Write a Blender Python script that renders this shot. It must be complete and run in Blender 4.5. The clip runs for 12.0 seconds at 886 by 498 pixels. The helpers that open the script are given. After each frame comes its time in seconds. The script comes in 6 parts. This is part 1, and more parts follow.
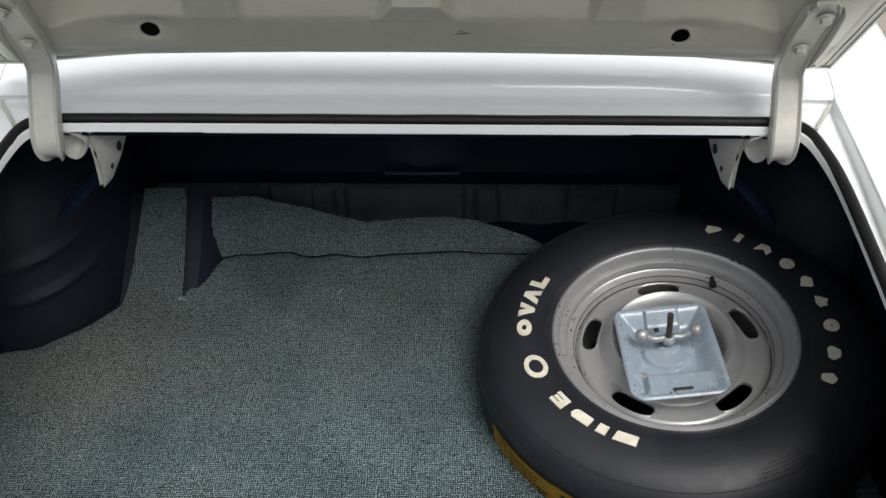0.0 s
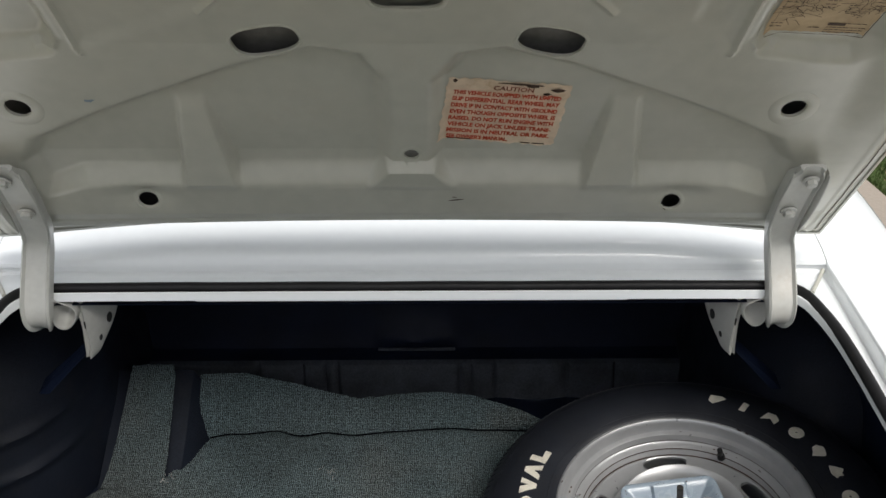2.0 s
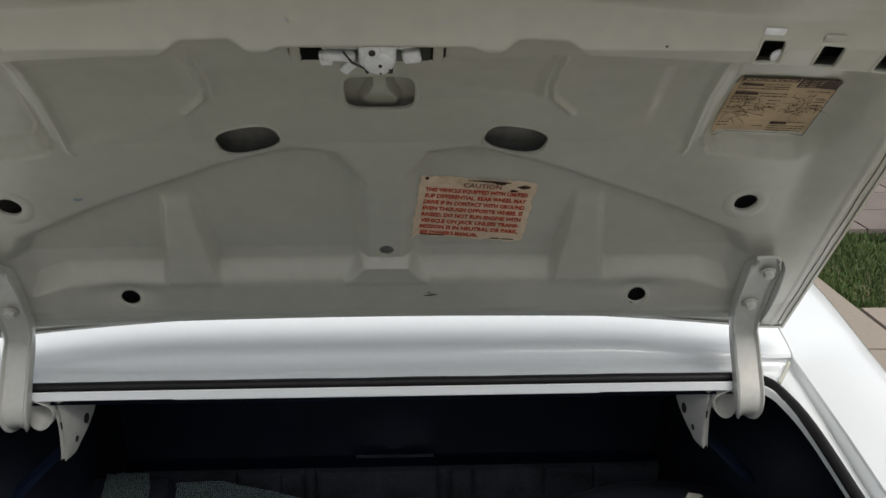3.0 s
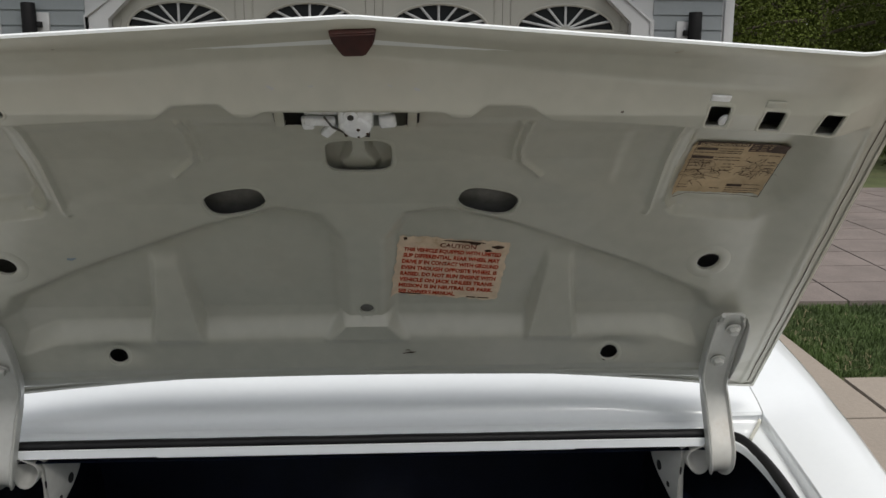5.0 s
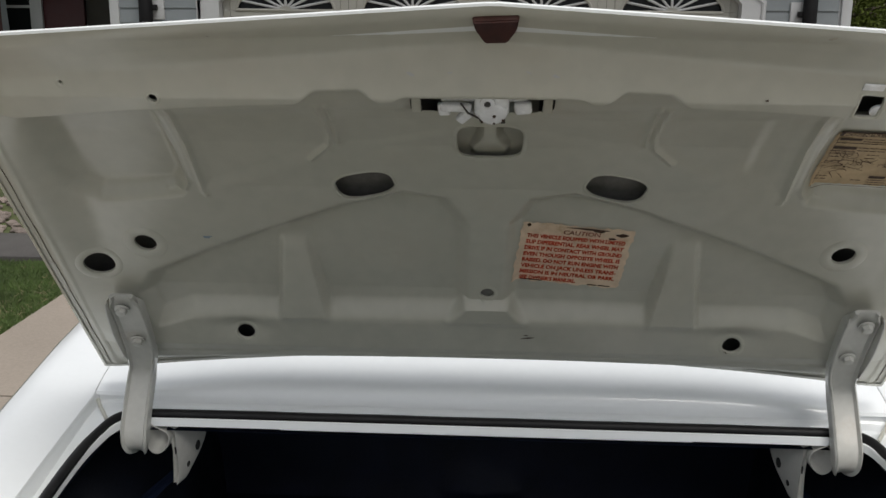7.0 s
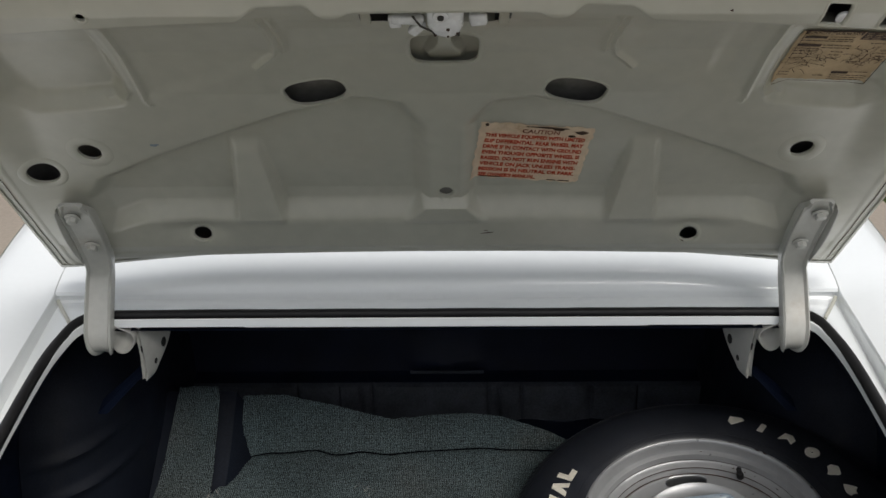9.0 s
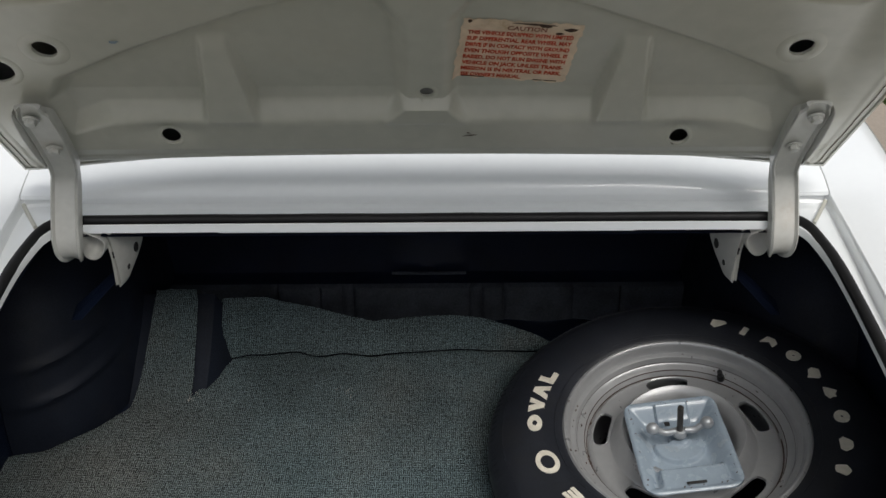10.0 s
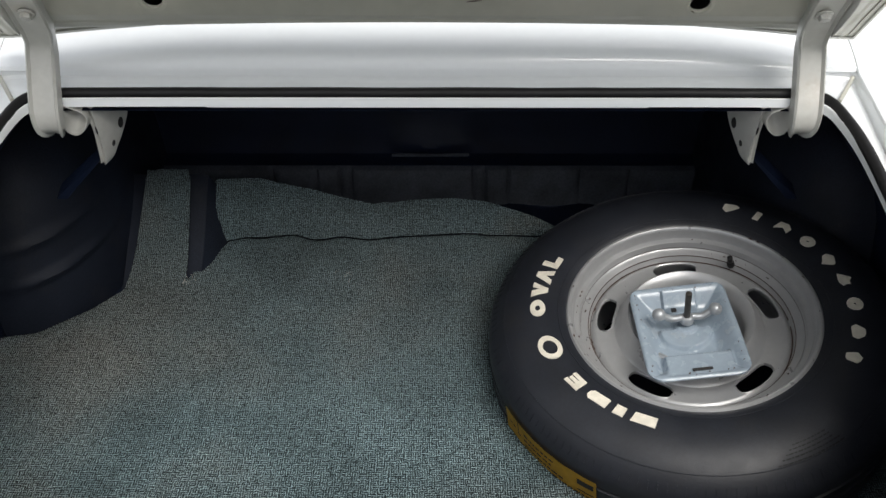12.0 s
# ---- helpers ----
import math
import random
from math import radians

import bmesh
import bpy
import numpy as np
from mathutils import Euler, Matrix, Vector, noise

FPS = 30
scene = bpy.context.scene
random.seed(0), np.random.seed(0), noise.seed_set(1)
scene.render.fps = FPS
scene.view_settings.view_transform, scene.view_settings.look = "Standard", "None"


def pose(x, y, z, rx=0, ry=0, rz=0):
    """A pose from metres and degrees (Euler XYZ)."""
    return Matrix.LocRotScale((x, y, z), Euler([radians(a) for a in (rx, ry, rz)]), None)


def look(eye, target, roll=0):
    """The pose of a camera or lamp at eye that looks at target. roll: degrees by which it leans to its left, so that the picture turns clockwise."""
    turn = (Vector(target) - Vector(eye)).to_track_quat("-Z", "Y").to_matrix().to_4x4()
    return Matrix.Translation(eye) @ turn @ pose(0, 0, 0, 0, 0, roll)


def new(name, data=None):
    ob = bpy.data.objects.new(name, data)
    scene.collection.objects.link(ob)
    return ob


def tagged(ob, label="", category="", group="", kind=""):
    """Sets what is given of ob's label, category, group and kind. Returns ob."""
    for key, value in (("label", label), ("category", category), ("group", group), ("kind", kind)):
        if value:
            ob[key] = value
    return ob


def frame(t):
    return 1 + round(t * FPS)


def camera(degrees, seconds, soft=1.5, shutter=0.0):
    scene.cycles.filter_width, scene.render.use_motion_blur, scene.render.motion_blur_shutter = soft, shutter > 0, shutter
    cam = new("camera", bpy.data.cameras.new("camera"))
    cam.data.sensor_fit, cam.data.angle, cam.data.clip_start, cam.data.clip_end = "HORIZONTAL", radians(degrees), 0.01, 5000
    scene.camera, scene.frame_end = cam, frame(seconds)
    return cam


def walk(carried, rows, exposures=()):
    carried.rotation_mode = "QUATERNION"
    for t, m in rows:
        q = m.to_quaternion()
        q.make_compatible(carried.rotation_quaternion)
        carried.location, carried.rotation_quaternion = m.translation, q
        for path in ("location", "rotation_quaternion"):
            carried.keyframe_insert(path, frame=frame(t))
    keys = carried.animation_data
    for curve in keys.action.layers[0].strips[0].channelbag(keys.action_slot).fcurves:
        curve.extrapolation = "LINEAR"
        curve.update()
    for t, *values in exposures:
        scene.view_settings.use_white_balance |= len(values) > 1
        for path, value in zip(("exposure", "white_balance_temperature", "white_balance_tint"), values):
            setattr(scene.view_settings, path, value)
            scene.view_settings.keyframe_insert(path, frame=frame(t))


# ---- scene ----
cam = camera(54.7, 12.0)
PATH = [
    (0, (0.022, -1.213, 1.534), (0.05, 0.38, 0.325), 0.8),
    (0.5, (0.021, -1.205, 1.528), (0.051, 0.413, 0.353), 0.8),
    (1, (0.019, -1.193, 1.518), (0.051, 0.476, 0.417), 0.7),
    (1.5, (0.017, -1.195, 1.5), (0.053, 0.551, 0.524), 0.5),
    (2, (0.018, -1.216, 1.484), (0.063, 0.607, 0.663), 0.4),
    (2.5, (0.02, -1.249, 1.465), (0.081, 0.637, 0.802), 0.4),
    (3, (0.028, -1.275, 1.455), (0.117, 0.648, 0.91), 0.2),
    (5, (0.044, -1.338, 1.441), (0.157, 0.624, 1.073), 0.2),
    (5.5, (0.028, -1.343, 1.442), (0.075, 0.624, 1.08), 0.3),
    (6, (0.014, -1.347, 1.441), (-0.02, 0.619, 1.08), 0.5),
    (6.5, (-0.002, -1.346, 1.441), (-0.104, 0.616, 1.067), 0.6),
    (8.5, (-0.004, -1.313, 1.506), (-0.053, 0.578, 0.856), -0.5),
    (9, (0.001, -1.299, 1.533), (-0.007, 0.546, 0.761), -0.4),
    (9.5, (0.005, -1.278, 1.547), (0.021, 0.51, 0.651), -0.1),
    (10, (0.006, -1.246, 1.534), (0.034, 0.485, 0.532), 0.1),
    (10.5, (0.007, -1.211, 1.514), (0.039, 0.465, 0.423), 0.3),
    (11, (0.009, -1.199, 1.499), (0.038, 0.435, 0.345), 0.4),
    (11.5, (0.009, -1.199, 1.491), (0.034, 0.406, 0.297), 0.4),
    (12, (0.01, -1.198, 1.486), (0.03, 0.389, 0.269), 0.4),
]
walk(cam, [(t, look(eye, target, roll)) for t, eye, target, roll in PATH],
     [(0, -0.08), (1.5, -0.08), (2, -0.10), (2.5, -0.3), (3, -0.45), (5, -0.5), (6.5, -0.5), (8.5, -0.5), (9.5, -0.5), (10.5, -0.55), (11, -0.3), (11.5, -0.12), (12, -0.08)])

# ---- light ----
SUN_EL, SUN_AZ = radians(60), radians(148)
world = bpy.data.worlds.new("sky")
scene.world = world
world.use_nodes = True
wn = world.node_tree
sky = wn.nodes.new("ShaderNodeTexSky")
sky.sky_type, sky.sun_disc = "NISHITA", False
sky.sun_elevation, sky.sun_rotation = SUN_EL, SUN_AZ
sky.air_density, sky.dust_density, sky.ozone_density = 1.0, 6.0, 0.6
grey = wn.nodes.new("ShaderNodeMixRGB")
grey.inputs[0].default_value = 0.75
grey.inputs[2].default_value = (7.0, 7.1, 7.3, 1)
wn.links.new(sky.outputs[0], grey.inputs[1])
wn.links.new(grey.outputs[0], wn.nodes["Background"].inputs[0])
wn.nodes["Background"].inputs[1].default_value = 0.130
sun_data = bpy.data.lights.new("sun", "SUN")
sun_data.energy, sun_data.angle, sun_data.color = 3.3, radians(40), (1.0, 0.97, 0.92)
sun = new("sun", sun_data)
sun.matrix_world = look((4 * math.sin(SUN_AZ), 4 * math.cos(SUN_AZ), 4 * math.tan(SUN_EL)), (0, 0, 0))


# ---- materials ----
def mat(name, color, rough=0.5, metal=0.0, var=0.12, scale=6.0, fine=90.0, bump=0.0, bscale=300.0, coat=0.0,
        stain=None, stain_scale=3.0, stain_amount=0.5, per_object=0.0, specular=0.5, rough_var=1.0):
    """A principled surface with broad and fine variation, optional stains of another colour, and a fine relief."""
    m = bpy.data.materials.new(name)
    m.use_nodes = True
    nt = m.node_tree
    N, L = nt.nodes, nt.links
    b = N["Principled BSDF"]
    co = N.new("ShaderNodeTexCoord").outputs["Object"]

    def noise_at(s, detail=4.0):
        n = N.new("ShaderNodeTexNoise")
        n.inputs["Scale"].default_value, n.inputs["Detail"].default_value = s, detail
        L.new(co, n.inputs["Vector"])
        return n.outputs["Fac"]

    def ramp(fac, lo, hi, a, c):
        r = N.new("ShaderNodeMapRange")
        r.inputs["From Min"].default_value, r.inputs["From Max"].default_value = lo, hi
        r.inputs["To Min"].default_value, r.inputs["To Max"].default_value = a, c
        L.new(fac, r.inputs["Value"])
        return r.outputs[0]

    def mul(a, c):
        k = N.new("ShaderNodeMath")
        k.operation = "MULTIPLY"
        L.new(a, k.inputs[0])
        L.new(c, k.inputs[1])
        return k.outputs[0]

    shade = mul(ramp(noise_at(scale), 0.3, 0.7, 1 - var, 1 + var), ramp(noise_at(fine, 2.0), 0.3, 0.7, 1 - var * 0.6, 1 + var * 0.6))
    if per_object:
        info = N.new("ShaderNodeObjectInfo")
        shade = mul(shade, ramp(info.outputs["Random"], 0, 1, 1 - per_object, 1 + per_object))
    mix = N.new("ShaderNodeVectorMath")
    mix.operation = "SCALE"
    mix.inputs[0].default_value = color
    L.new(shade, mix.inputs["Scale"])
    out = mix.outputs[0]
    if stain:
        st = N.new("ShaderNodeMixRGB")
        L.new(mul(ramp(noise_at(stain_scale, 6.0), 0.56, 0.72, 0, stain_amount), ramp(noise_at(stain_scale * 9, 3.0), 0.35, 0.65, 0.3, 1.0)), st.inputs[0])
        L.new(out, st.inputs[1])
        st.inputs[2].default_value = (*stain, 1)
        out = st.outputs[0]
    L.new(out, b.inputs["Base Color"])
    L.new(ramp(noise_at(scale * 2.5), 0.3, 0.7, max(rough - 0.06 * rough_var, 0.02), min(rough + 0.08 * rough_var, 1)), b.inputs["Roughness"])
    b.inputs["Metallic"].default_value = metal
    b.inputs["Coat Weight"].default_value = coat
    b.inputs["Coat Roughness"].default_value = 0.06
    b.inputs["Specular IOR Level"].default_value = specular
    if bump:
        k = N.new("ShaderNodeBump")
        k.inputs["Strength"].default_value, k.inputs["Distance"].default_value = 1.0, bump
        L.new(noise_at(bscale, 5.0), k.inputs["Height"])
        L.new(k.outputs[0], b.inputs["Normal"])
    return m


def carpet_mat():
    """Dark green loop-pile carpet: short loops in rows with a few pulled rows, dusty brown in places."""
    m = mat("carpet_pile", (0.315, 0.445, 0.480), 0.95, var=0.22, scale=5, fine=160, stain=(0.43, 0.36, 0.29), stain_scale=1.8, stain_amount=0.8, specular=0.15)
    N, L = m.node_tree.nodes, m.node_tree.links
    b = N["Principled BSDF"]
    co = N.new("ShaderNodeTexCoord").outputs["Object"]
    wob = N.new("ShaderNodeTexNoise")
    wob.inputs["Scale"].default_value = 30
    L.new(co, wob.inputs["Vector"])
    add = N.new("ShaderNodeVectorMath")
    add.operation = "MULTIPLY_ADD"
    L.new(wob.outputs["Color"], add.inputs[0])
    add.inputs[1].default_value = (0.0035, 0.0035, 0.0035)
    L.new(co, add.inputs[2])
    split = N.new("ShaderNodeSeparateXYZ")
    L.new(add.outputs[0], split.inputs[0])
    along = N.new("ShaderNodeMath")
    L.new(split.outputs["Y"], along.inputs[0])
    L.new(split.outputs["Z"], along.inputs[1])
    flat = N.new("ShaderNodeCombineXYZ")
    L.new(split.outputs["X"], flat.inputs["X"])
    L.new(along.outputs[0], flat.inputs["Y"])
    heights = []
    for direction, s in (("X", 82), ("Y", 74)):
        w = N.new("ShaderNodeTexWave")
        w.bands_direction = direction
        w.inputs["Scale"].default_value, w.inputs["Distortion"].default_value = s, 3.8
        w.inputs["Detail"].default_value, w.inputs["Detail Scale"].default_value = 2.0, 1.6
        L.new(flat.outputs[0], w.inputs["Vector"])
        heights.append(w.outputs["Fac"])
    # the loops run along rows, and here and there across them
    turn = N.new("ShaderNodeTexNoise")
    turn.inputs["Scale"].default_value, turn.inputs["Detail"].default_value = 140, 2.5
    L.new(flat.outputs[0], turn.inputs["Vector"])
    pick = N.new("ShaderNodeMapRange")
    pick.inputs["From Min"].default_value, pick.inputs["From Max"].default_value = 0.43, 0.56
    L.new(turn.outputs["Fac"], pick.inputs["Value"])
    top = N.new("ShaderNodeMix")
    L.new(pick.outputs[0], top.inputs[0])
    L.new(heights[1], top.inputs[2])
    L.new(heights[0], top.inputs[3])
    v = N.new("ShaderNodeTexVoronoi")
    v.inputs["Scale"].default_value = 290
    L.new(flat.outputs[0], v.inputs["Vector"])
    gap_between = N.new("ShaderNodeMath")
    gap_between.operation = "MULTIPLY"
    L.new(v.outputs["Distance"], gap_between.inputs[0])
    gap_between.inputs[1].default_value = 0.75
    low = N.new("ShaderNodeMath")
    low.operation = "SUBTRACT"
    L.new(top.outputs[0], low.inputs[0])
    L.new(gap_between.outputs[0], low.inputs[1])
    # shade between the loops is put into the pile colour, by loop height
    gap_shade = N.new("ShaderNodeMapRange")
    gap_shade.inputs["From Min"].default_value, gap_shade.inputs["From Max"].default_value = -0.22, 0.80
    gap_shade.inputs["To Min"].default_value, gap_shade.inputs["To Max"].default_value = 0.12, 1.14
    L.new(low.outputs[0], gap_shade.inputs["Value"])
    # brown dirt: broad patches, and a trodden-in spread by the cut edge
    patch = N.new("ShaderNodeTexNoise")
    patch.inputs["Scale"].default_value, patch.inputs["Detail"].default_value = 2.6, 5.0
    L.new(co, patch.inputs["Vector"])
    broad = N.new("ShaderNodeMapRange")
    broad.inputs["From Min"].default_value, broad.inputs["From Max"].default_value = 0.47, 0.66
    broad.inputs["To Max"].default_value = 0.42
    L.new(patch.outputs["Fac"], broad.inputs["Value"])
    gap = N.new("ShaderNodeVectorMath")
    gap.operation = "DISTANCE"
    L.new(add.outputs[0], gap.inputs[0])
    gap.inputs[1].default_value = (-0.60, 0.03, 0.38)
    spread = N.new("ShaderNodeMapRange")
    spread.inputs["From Min"].default_value, spread.inputs["From Max"].default_value = 0.30, 0.06
    spread.inputs["To Max"].default_value = 0.45
    L.new(gap.outputs["Value"], spread.inputs["Value"])
    tread = N.new("ShaderNodeVectorMath")
    tread.operation = "DISTANCE"
    L.new(add.outputs[0], tread.inputs[0])
    tread.inputs[1].default_value = (-0.12, 0.20, 0.38)
    worn = N.new("ShaderNodeMapRange")
    worn.inputs["From Min"].default_value, worn.inputs["From Max"].default_value = 0.46, 0.10
    worn.inputs["To Max"].default_value = 0.20
    L.new(tread.outputs["Value"], worn.inputs["Value"])
    dust = N.new("ShaderNodeMath")
    L.new(spread.outputs[0], dust.inputs[0])
    L.new(worn.outputs[0], dust.inputs[1])
    both = N.new("ShaderNodeMath")
    both.operation, both.use_clamp = "ADD", True
    L.new(broad.outputs[0], both.inputs[0])
    L.new(dust.outputs[0], both.inputs[1])
    dirt = N.new("ShaderNodeMixRGB")
    L.new(both.outputs[0], dirt.inputs[0])
    L.new(b.inputs["Base Color"].links[0].from_socket, dirt.inputs[1])
    dirt.inputs[2].default_value = (0.40, 0.37, 0.325, 1)
    shaded_yarn = N.new("ShaderNodeVectorMath")
    shaded_yarn.operation = "SCALE"
    L.new(dirt.outputs[0], shaded_yarn.inputs[0])
    L.new(gap_shade.outputs[0], shaded_yarn.inputs["Scale"])
    L.new(shaded_yarn.outputs[0], b.inputs["Base Color"])
    k = N.new("ShaderNodeBump")
    k.inputs["Strength"].default_value, k.inputs["Distance"].default_value = 1.0, 0.004
    L.new(low.outputs[0], k.inputs["Height"])
    L.new(k.outputs[0], b.inputs["Normal"])
    return m


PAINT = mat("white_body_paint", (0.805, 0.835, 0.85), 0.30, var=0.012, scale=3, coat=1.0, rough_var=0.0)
# the body's white, darkened to carry the shade of the lid's underside
INNER = mat("shaded_white_inner_paint", (0.455, 0.450, 0.388), 0.34, var=0.05, scale=5, fine=40, stain=(0.40, 0.36, 0.29), stain_scale=5, stain_amount=0.35, coat=0.3)
ENAMEL = mat("white_enamel", (0.80, 0.81, 0.83), 0.25, var=0.06, scale=30, coat=0.6, stain=(0.42, 0.38, 0.33), stain_scale=40, stain_amount=0.5)
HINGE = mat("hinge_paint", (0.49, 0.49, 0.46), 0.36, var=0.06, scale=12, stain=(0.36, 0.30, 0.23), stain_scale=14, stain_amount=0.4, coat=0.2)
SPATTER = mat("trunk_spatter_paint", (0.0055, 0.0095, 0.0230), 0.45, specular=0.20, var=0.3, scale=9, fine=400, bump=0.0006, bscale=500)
# spatter paint lightened for the sky light on the wheelhouses, with some dust
WHEELHOUSE = mat("skylit_dusty_dark_blue_paint", (0.0115, 0.0150, 0.0245), 0.55, specular=0.2, var=0.3, scale=9, fine=300, bump=0.0006, bscale=500, stain=(0.03, 0.03, 0.032), stain_scale=14, stain_amount=0.5)
DUSTY = mat("dusty_dark_panel", (0.056, 0.063, 0.075), 0.75, var=0.3, scale=14, fine=200, specular=0.25, stain=(0.05, 0.05, 0.05), stain_scale=25)
RUBBER = mat("black_rubber", (0.007, 0.007, 0.008), 0.5, specular=0.35, var=0.2, scale=30)
TYRE = mat("tyre_rubber", (0.0155, 0.0178, 0.0240), 0.46, var=0.18, scale=14, fine=200, bump=0.0003, bscale=400, stain=(0.03, 0.028, 0.025), stain_scale=8)
STEEL = mat("silver_wheel_paint", (0.43, 0.437, 0.445), 0.33, metal=0.42, var=0.04, scale=16, stain=(0.34, 0.30, 0.26), stain_scale=18, stain_amount=0.08)
JACK = mat("pale_blue_grey_enamel", (0.295, 0.360, 0.425), 0.24, var=0.06, scale=20, coat=0.7, stain=(0.25, 0.24, 0.23), stain_scale=24, stain_amount=0.5)
BOLT = mat("dull_zinc", (0.38, 0.40, 0.42), 0.36, metal=0.4, var=0.15, scale=50)
DARKSTEEL = mat("dark_threaded_steel", (0.08, 0.075, 0.07), 0.45, metal=0.7, var=0.2, scale=60)
LETTER = mat("raised_white_letter", (0.72, 0.68, 0.58), 0.6, var=0.1, scale=60, stain=(0.40, 0.34, 0.26), stain_scale=40)
YELLOW = mat("yellow_paper", (0.47, 0.27, 0.02), 0.7, var=0.14, scale=30, stain=(0.25, 0.16, 0.05), stain_scale=30)
INK = mat("black_ink_and_hole_shade", (0.02, 0.02, 0.02), 0.7, var=0.1, scale=50)
CREAM = mat("aged_cream_paper", (0.68, 0.54, 0.40), 0.75, var=0.10, scale=25, stain=(0.42, 0.27, 0.14), stain_scale=22, stain_amount=0.8)
TAN = mat("aged_tan_paper", (0.50, 0.38, 0.24), 0.75, var=0.12, scale=25, stain=(0.34, 0.22, 0.12), stain_scale=22, stain_amount=0.7)
REDINK = mat("faded_red_ink", (0.52, 0.07, 0.03), 0.7, var=0.15, scale=60)
BROWNRED = mat("browned_red_ink", (0.22, 0.06, 0.035), 0.7, var=0.3, scale=60)
BROWNINK = mat("dark_brown_ink", (0.06, 0.035, 0.025), 0.7, var=0.15, scale=60)
PRIMER = mat("dark_primer", (0.20, 0.197, 0.19), 0.7, var=0.2, scale=12)
GRIME = mat("brown_grime", (0.37, 0.345, 0.285), 0.6, var=0.25, scale=60)
RUST = mat("rust", (0.060, 0.034, 0.022), 0.9, var=0.35, scale=60)
AMBER = mat("dull_red_plastic", (0.042, 0.013, 0.010), 0.35, var=0.3, scale=40)
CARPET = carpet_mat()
CONCRETE = mat("driveway_concrete", (0.29, 0.25, 0.21), 0.9, var=0.10, scale=0.8, fine=60, bump=0.002, bscale=120, stain=(0.22, 0.19, 0.16), stain_scale=0.9)
PAVER = mat("pinkish_paver", (0.178, 0.150, 0.138), 0.9, var=0.16, scale=3, fine=60, per_object=0.07, bump=0.002, bscale=120)
ASPHALT = mat("dark_walk", (0.070, 0.066, 0.063), 0.9, var=0.15, scale=3, fine=80, bump=0.002, bscale=150)
SOIL = mat("soil_and_turf", (0.07, 0.085, 0.03), 0.95, var=0.3, scale=1.5, fine=20, stain=(0.12, 0.09, 0.05), stain_scale=1.2)
GRASS = mat("grass_blade", (0.060, 0.098, 0.024), 0.7, var=0.35, scale=2.5, fine=25)
STRAW = mat("dry_straw", (0.19, 0.15, 0.085), 0.8, var=0.25, scale=12)
LINT = mat("pale_lint", (0.74, 0.71, 0.66), 0.9, var=0.15, scale=40)
STONE = mat("river_stone", (0.20, 0.165, 0.145), 0.8, var=0.2, scale=12, per_object=0.3)
SIDING = mat("grey_blue_siding", (0.212, 0.236, 0.250), 0.6, var=0.04, scale=2, fine=40)
TRIM = mat("white_house_trim", (0.45, 0.46, 0.47), 0.5, var=0.04, scale=3)
DOORPAINT = mat("ivory_garage_door", (0.355, 0.352, 0.318), 0.45, var=0.04, scale=3)
BLACKMETAL = mat("black_lamp_metal", (0.008, 0.008, 0.009), 0.6, specular=0.2, var=0.15, scale=20)
DARKWALL = mat("dark_porch_wall", (0.05, 0.045, 0.04), 0.8, var=0.15, scale=4)
REDDOOR = mat("dark_red_door", (0.055, 0.006, 0.008), 0.5, var=0.08, scale=4)
LEAF = mat("spring_leaf", (0.058, 0.076, 0.012), 0.7, specular=0.15, var=0.4, scale=1.2, fine=14)
BARK = mat("bark", (0.075, 0.06, 0.045), 0.9, var=0.3, scale=8, bump=0.01, bscale=40)
ROOFING = mat("dark_shingle", (0.07, 0.065, 0.06), 0.9, var=0.2, scale=4, fine=60)
GLASS = bpy.data.materials.new("dark_window_glass")
GLASS.use_nodes = True
_g = GLASS.node_tree.nodes["Principled BSDF"]
_g.inputs["Base Color"].default_value, _g.inputs["Roughness"].default_value = (0.012, 0.014, 0.015, 1), 0.05
_g.inputs["Specular IOR Level"].default_value = 0.12


# ---- mesh helpers ----
def link_mesh(name, bm, material, smooth=True):
    me = bpy.data.meshes.new(name)
    bm.normal_update()
    bm.to_mesh(me)
    bm.free()
    return finish(name, me, material, smooth)


def finish(name, me, material, smooth=True):
    for m in material if isinstance(material, (list, tuple)) else [material]:
        me.materials.append(m)
    if smooth:
        me.shade_smooth()
        me.set_sharp_from_angle(angle=radians(38))
    return new(name, me)


def part(name, bm, material, parent, label="", smooth=True):
    ob = link_mesh(name, bm, material, smooth)
    ob.parent = parent
    return tagged(ob, label)


def sheet(name, verts, faces, material, parent=None, label="", smooth=True):
    me = bpy.data.meshes.new(name)
    me.from_pydata([tuple(v) for v in verts], [], faces)
    me.update()
    ob = finish(name, me, material, smooth)
    ob.parent = parent
    return tagged(ob, label)


def thing(name, label, category, group="", kind=""):
    return tagged(new(name), label, category, group, kind)


def smooth_step(a, b, x):
    t = np.clip((np.asarray(x, float) - a) / (b - a), 0, 1)
    return t * t * (3 - 2 * t)


def add_box(bm, size, m=Matrix(), bevel=0.0, seg=2):
    geo = bmesh.ops.create_cube(bm, size=1.0, matrix=m @ Matrix.Diagonal((*size, 1)))
    if bevel:
        edges = list({e for v in geo["verts"] for e in v.link_edges})
        bmesh.ops.bevel(bm, geom=edges, offset=bevel, segments=seg, affect="EDGES", profile=0.5)
    return bm


def box(size, m=Matrix(), bevel=0.0, seg=2):
    return add_box(bmesh.new(), size, m, bevel, seg)


